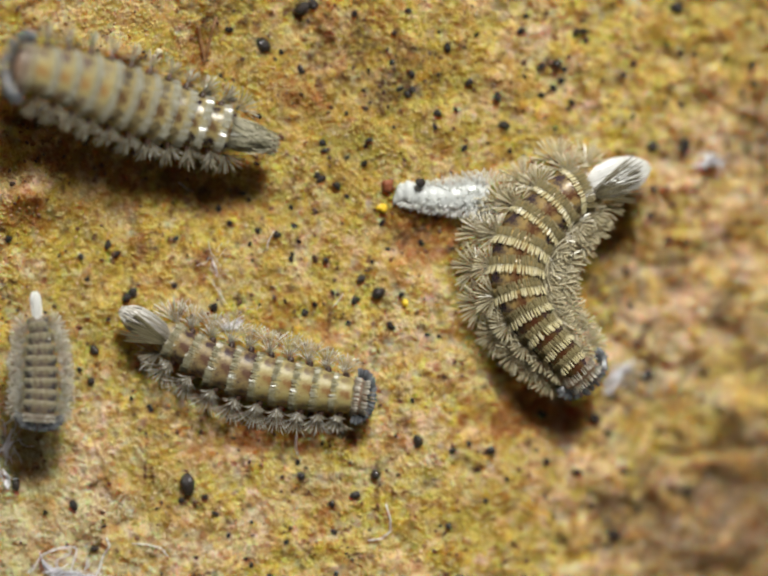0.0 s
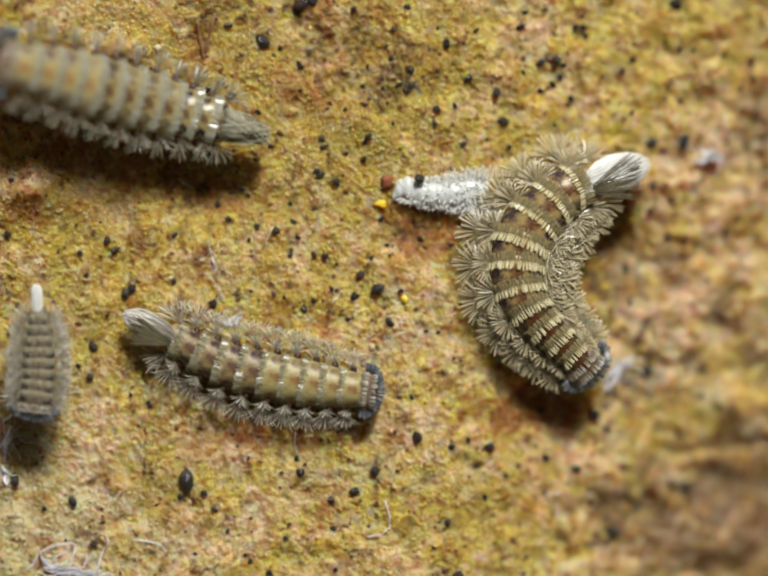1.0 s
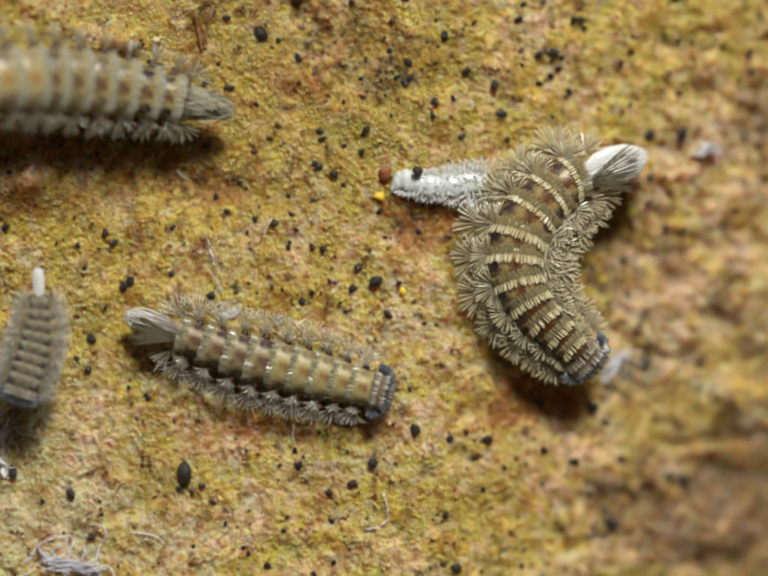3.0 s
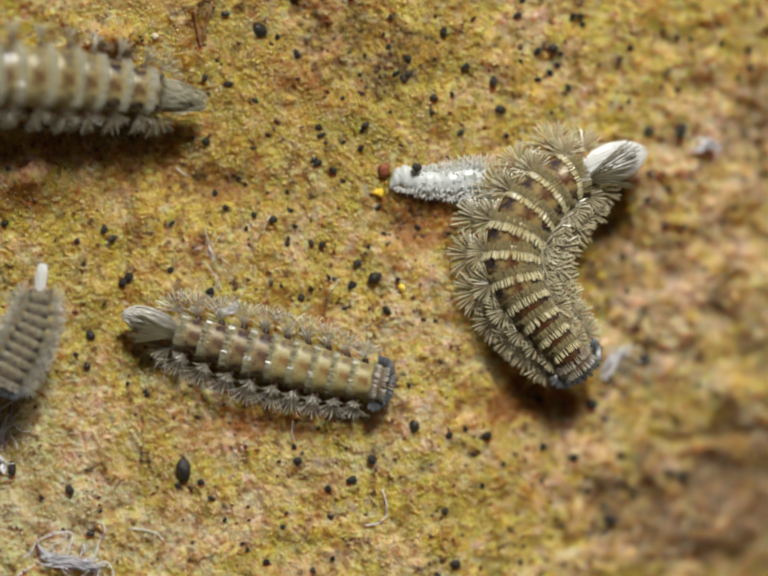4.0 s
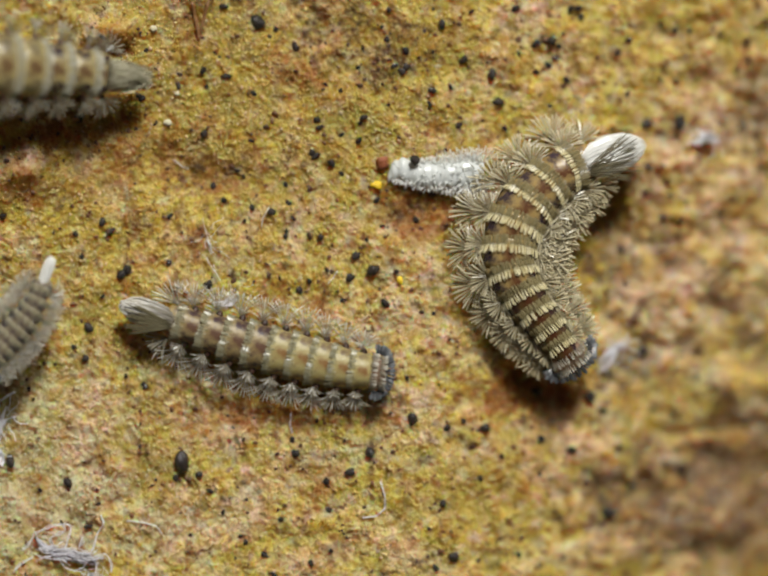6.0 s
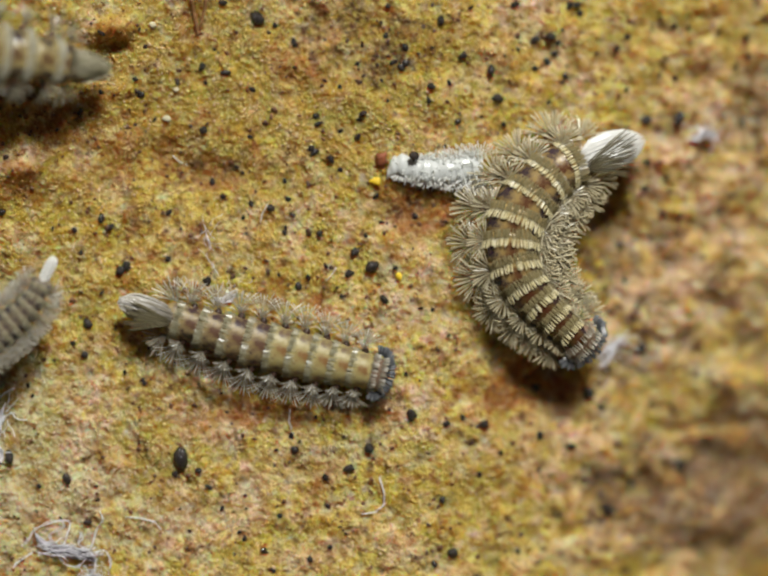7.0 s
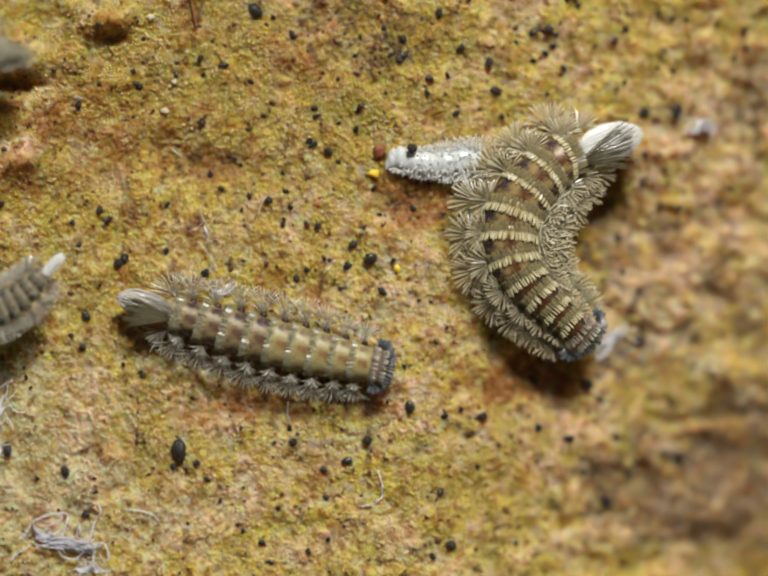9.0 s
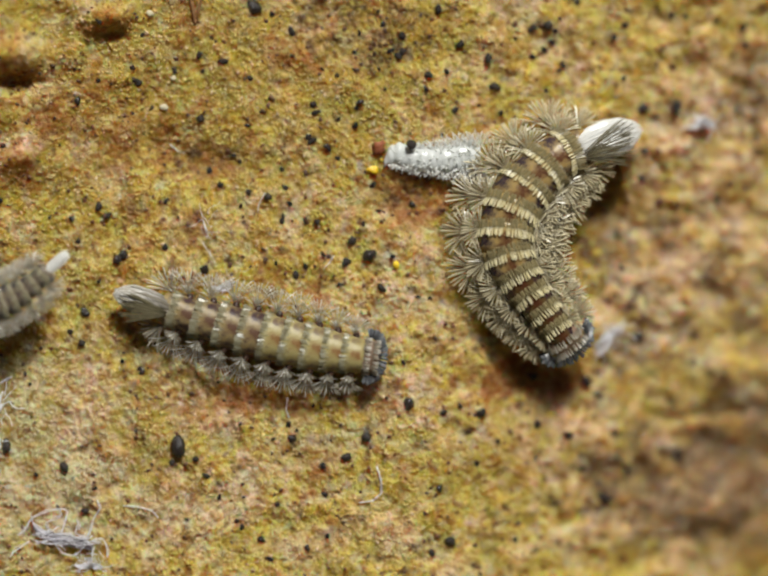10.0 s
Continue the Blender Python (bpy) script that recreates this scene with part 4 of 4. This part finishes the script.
def crumpled_silk(u, v):
    """A creased crescent of silk skin with drawn-out loops."""
    rng = random.Random(41)
    root = new("silk_shred")
    tagged(root, "crumpled lavender-white silk shred with loose loops", "silk", "silk shreds")
    root.matrix_world = Matrix.Translation(spot(u, v, ground_z(u, v) + 7))
    spine = [(-58, 32), (-53, 14), (-36, -2), (-6, -12), (26, -17), (52, -23), (68, -30)]
    wide = [4, 9, 11, 12, 13, 11, 5]
    b, rings = Build(), []
    for i in range(43):
        f = i / 42 * (len(spine) - 1)
        k = min(int(f), len(spine) - 2)
        s = f - k
        s = s * s * (3 - 2 * s) * 0.5 + s * 0.5
        x, y = (spine[k][c] * (1 - s) + spine[k + 1][c] * s for c in (0, 1))
        w = wide[k] * (1 - s) + wide[k + 1] * s
        top, low = [], []
        for q in range(13):
            e = q / 6 - 1
            ragged = 1 + 0.3 * noise.noise(Vector((x * 0.09, e * 0.5, 3))) * abs(e)
            z = 5 + 4.5 * math.cos(e * 2.2) + 7 * noise.noise(Vector((x * 0.035, e * 2.6, 0))) + 3 * noise.noise(Vector((x * 0.12, e * 4.5, 9)))
            p = Vector((x + 5 * e * noise.noise(Vector((x * 0.05, 7, e))), y + e * w * ragged, z))
            top.append(p)
            low.append(p - Vector((0, 0, 1.1)))
        rings.append(top + low[::-1])
    b.loft(rings)
    part("skin", b, GAUZE, root, "creased silk skin", True)
    b = Build()
    loops = [((-56, 30), (-30, 42), (0, 48), (16, 44), (10, 20), (4, -2)), ((-20, 4), (-24, 18), (-8, 30), (6, 34), (0, 48)),
             ((48, -18), (62, 0), (70, 30), (84, 48), (76, 66)), ((-10, -22), (8, -40), (30, -46), (52, -30)), ((60, -22), (84, -12), (98, -32), (96, -50)),
             ((-58, 30), (-72, 6), (-86, -4)), ((-64, -20), (-88, -34), (-100, -50)), ((70, -30), (66, -52), (74, -70)), ((30, 0), (40, 14), (38, 26))]
    for way in loops:
        for strand in range(3):
            p = [Vector((x + rng.uniform(-3, 3), y + rng.uniform(-3, 3), rng.uniform(2, 9))) for x, y in way]
            path = []
            for i in range(len(p) - 1):
                a, d = p[max(i - 1, 0)], p[min(i + 2, len(p) - 1)]
                for k in range(6):
                    s = k / 6
                    path.append(0.5 * (2 * p[i] + (p[i + 1] - a) * s + (2 * a - 5 * p[i] + 4 * p[i + 1] - d) * s * s + (3 * p[i] - a - 3 * p[i + 1] + d) * s ** 3))
            b.tube(path + [p[-1]], rng.uniform(0.4, 0.95), 5)
    for k in range(60):
        c = Vector((rng.uniform(-58, 65), rng.uniform(-24, 4), rng.uniform(8, 15)))
        way = Vector((1, rng.uniform(-0.6, 0.3), 0)).normalized()
        path = []
        for i in range(7):
            path.append(c.copy())
            c += way * rng.uniform(3, 6)
            way = (way + Vector((0, rng.uniform(-0.4, 0.4), rng.uniform(-0.15, 0.1)))).normalized()
        b.tube(path, rng.uniform(0.5, 1.0), 4)
    tagged(part("threads", b, SILK, root), kind="stuff")


crumpled_silk(140, 1165)
shred(205, 1228, -20, 70, 34, 2, 22, 48, "tangled lilac-white silk threads", 4, 0.7)
shred(1268, 762, 48, 105, 26, 4, 12, 42, "thin white silk shred beside the curled millipede")
shred(1458, 325, -15, 70, 34, 5, 10, 43, "small white tuft of silk")
shred(438, 548, 95, 90, 16, 1, 12, 44, "faint torn web strands", 5, 0.55)
shred(480, 650, 10, 70, 34, 2, 12, 45, "faint torn web strands", 4, 0.5)
shred(12, 915, 60, 90, 30, 3, 12, 46, "white frayed fibres on the crust")
shred(10, 975, 100, 70, 26, 2, 8, 47, "white frayed fibres on the crust")


def hair(points, radius, label, material=SILK, name="fibre"):
    b = Build()
    path = []
    for i in range(len(points) - 1):
        for k in range(5):
            s = k / 5
            u, v = points[i][0] * (1 - s) + points[i + 1][0] * s, points[i][1] * (1 - s) + points[i + 1][1] * s
            path.append(spot(u, v, ground_z(u, v) + 6) / U)
    b.tube(path, radius, 5)
    tagged(new(name, b.mesh(name, material, True)), label, name.replace("_", " "), "loose fibres" if name == "fibre" else "")


hair([(788, 1030), (797, 1060), (797, 1085), (780, 1100), (745, 1105)], 1.5, "curved pale hair on the crust")
hair([(270, 1110), (300, 1112), (330, 1120), (345, 1140)], 1.3, "pale hair on the crust")
hair([(5, 870), (30, 852), (45, 846)], 2.2, "white stiff fibre on the crust")
hair([(605, 890), (603, 915), (610, 935)], 1.2, "pale hair on the crust")


hair([(404, 52), (408, 78), (414, 104), (419, 132)], 4.0, "brown splinter of bark on the crust", BROWN_GRAIN, "bark_splinter")
hair([(441, 34), (434, 62), (426, 92), (419, 122)], 3.2, "thin brown splinter of bark on the crust", BROWN_GRAIN, "bark_splinter")
hair([(700, 600), (690, 616), (676, 630)], 1.0, "pale hair on the crust")
hair([(365, 372), (382, 386), (398, 392)], 1.0, "pale hair on the crust")
hair([(560, 470), (548, 492), (544, 515)], 0.9, "pale hair on the crust")


# ---- what moves ----
def motions():
    walker.key([
        (0, [(465, 268), (370, 240), (265, 205), (150, 165), (30, 135)]),
        (1, [(449, 258), (342, 228), (222, 193), (112, 163), (-3, 136)]),
        (2.5, [(402, 233), (294, 208), (184, 191), (74, 188), (-90, 206)]),
        (4.5, [(294, 217), (166, 200), (36, 190), (-96, 188), (-280, 197)]),
        (5.5, [(246, 205), (116, 195), (-16, 188), (-148, 186), (-340, 192)]),
        (7.5, [(98, 182), (-26, 160), (-156, 147), (-288, 142), (-480, 147)]),
        (9, [(-22, 174), (-150, 154), (-280, 144), (-412, 144), (-604, 149)]),
        (10, [(-97, 172), (-228, 156), (-358, 152), (-490, 152), (-682, 156)]),
    ], lambda s: 58 + 40 * s)
    rester.key([
        (0, [(345, 690), (438, 742), (536, 772), (644, 795), (744, 812)]),
        (1, [(357, 700), (450, 746), (548, 773), (656, 793), (762, 808)]),
        (2.5, [(370, 704), (480, 747), (595, 776), (710, 806), (784, 827)]),
        (4.5, [(368, 704), (484, 740), (599, 770), (714, 798), (791, 812)]),
        (5.5, [(367, 702), (486, 739), (601, 770), (716, 797), (793, 807)]),
        (7.5, [(366, 705), (490, 745), (605, 775), (720, 803), (796, 823)]),
        (9, [(368, 709), (492, 747), (607, 777), (722, 804), (799, 821)]),
        (10, [(363, 708), (484, 744), (609, 776), (704, 796), (786, 808)]),
    ], lambda s: 14)
    curler.key([
        (0, [(1201, 383), (1150, 404), (1102, 450), (1072, 490), (1056, 539), (1056, 587), (1074, 634), (1104, 676), (1140, 714), (1188, 764)]),
        (1, [(1201, 383), (1150, 404), (1102, 449), (1072, 490), (1058, 539), (1059, 586), (1076, 633), (1108, 673), (1146, 710), (1197, 757)]),
        (2, [(1201, 383), (1150, 404), (1102, 449), (1073, 490), (1059, 538), (1060, 586), (1078, 632), (1112, 671), (1150, 706), (1204, 752)]),
        (2.6, [(1201, 383), (1150, 404), (1102, 449), (1073, 490), (1059, 538), (1060, 586), (1078, 632), (1110, 672), (1149, 707), (1202, 753)]),
        (4, [(1201, 383), (1150, 404), (1101, 450), (1071, 491), (1054, 540), (1055, 589), (1074, 636), (1104, 680), (1138, 721), (1183, 774)]),
        (4.5, [(1201, 383), (1150, 404), (1101, 451), (1071, 491), (1052, 540), (1052, 590), (1072, 638), (1101, 684), (1134, 727), (1174, 783)]),
        (5, [(1201, 383), (1150, 404), (1101, 451), (1070, 491), (1051, 541), (1051, 590), (1072, 639), (1101, 686), (1133, 730), (1172, 788)]),
        (5.5, [(1201, 383), (1150, 404), (1101, 451), (1070, 491), (1050, 541), (1050, 591), (1071, 640), (1099, 688), (1130, 733), (1167, 792)]),
        (6.2, [(1201, 383), (1150, 404), (1101, 450), (1071, 491), (1054, 540), (1055, 589), (1074, 636), (1104, 680), (1138, 721), (1183, 774)]),
        (7, [(1201, 383), (1150, 404), (1102, 449), (1073, 490), (1058, 538), (1060, 586), (1077, 632), (1110, 672), (1148, 708), (1201, 754)]),
        (7.5, [(1201, 383), (1150, 404), (1102, 449), (1073, 490), (1059, 538), (1061, 585), (1079, 632), (1112, 670), (1151, 705), (1206, 750)]),
        (8, [(1201, 383), (1150, 404), (1102, 449), (1073, 490), (1060, 538), (1062, 585), (1080, 631), (1114, 669), (1154, 703), (1210, 747)]),
        (8.5, [(1201, 383), (1150, 404), (1102, 449), (1073, 490), (1060, 538), (1062, 585), (1080, 631), (1114, 669), (1154, 703), (1210, 747)]),
        (9, [(1201, 383), (1150, 404), (1102, 449), (1073, 490), (1059, 538), (1060, 586), (1078, 632), (1112, 671), (1150, 706), (1204, 752)]),
        (9.5, [(1201, 383), (1150, 404), (1102, 450), (1072, 490), (1056, 539), (1055, 588), (1073, 635), (1103, 677), (1138, 716), (1184, 767)]),
        (10, [(1201, 383), (1150, 404), (1101, 450), (1071, 491), (1053, 540), (1053, 589), (1072, 637), (1102, 683), (1135, 725), (1177, 779)]),
    ], lambda s: 34 + 18 * max(0.0, s - 0.45) * 2)
    youngster.key([
        (0, [(80, 655), (84, 700), (86, 750), (86, 800), (82, 858)]),
        (1, [(82, 648), (84, 698), (84, 743), (82, 788), (74, 846)]),
        (2.5, [(86, 634), (88, 679), (84, 729), (74, 779), (60, 834)]),
        (4.5, [(93, 629), (83, 674), (63, 714), (38, 754), (3, 809)]),
        (5.5, [(98, 627), (82, 672), (58, 710), (28, 747), (-15, 797)]),
        (7.5, [(101, 635), (72, 681), (38, 708), (-2, 736), (-58, 771)]),
        (9, [(108, 633), (70, 671), (28, 697), (-17, 716), (-82, 742)]),
        (10, [(116, 634), (76, 668), (32, 692), (-18, 710), (-83, 732)]),
    ], lambda s: 90)


motions()
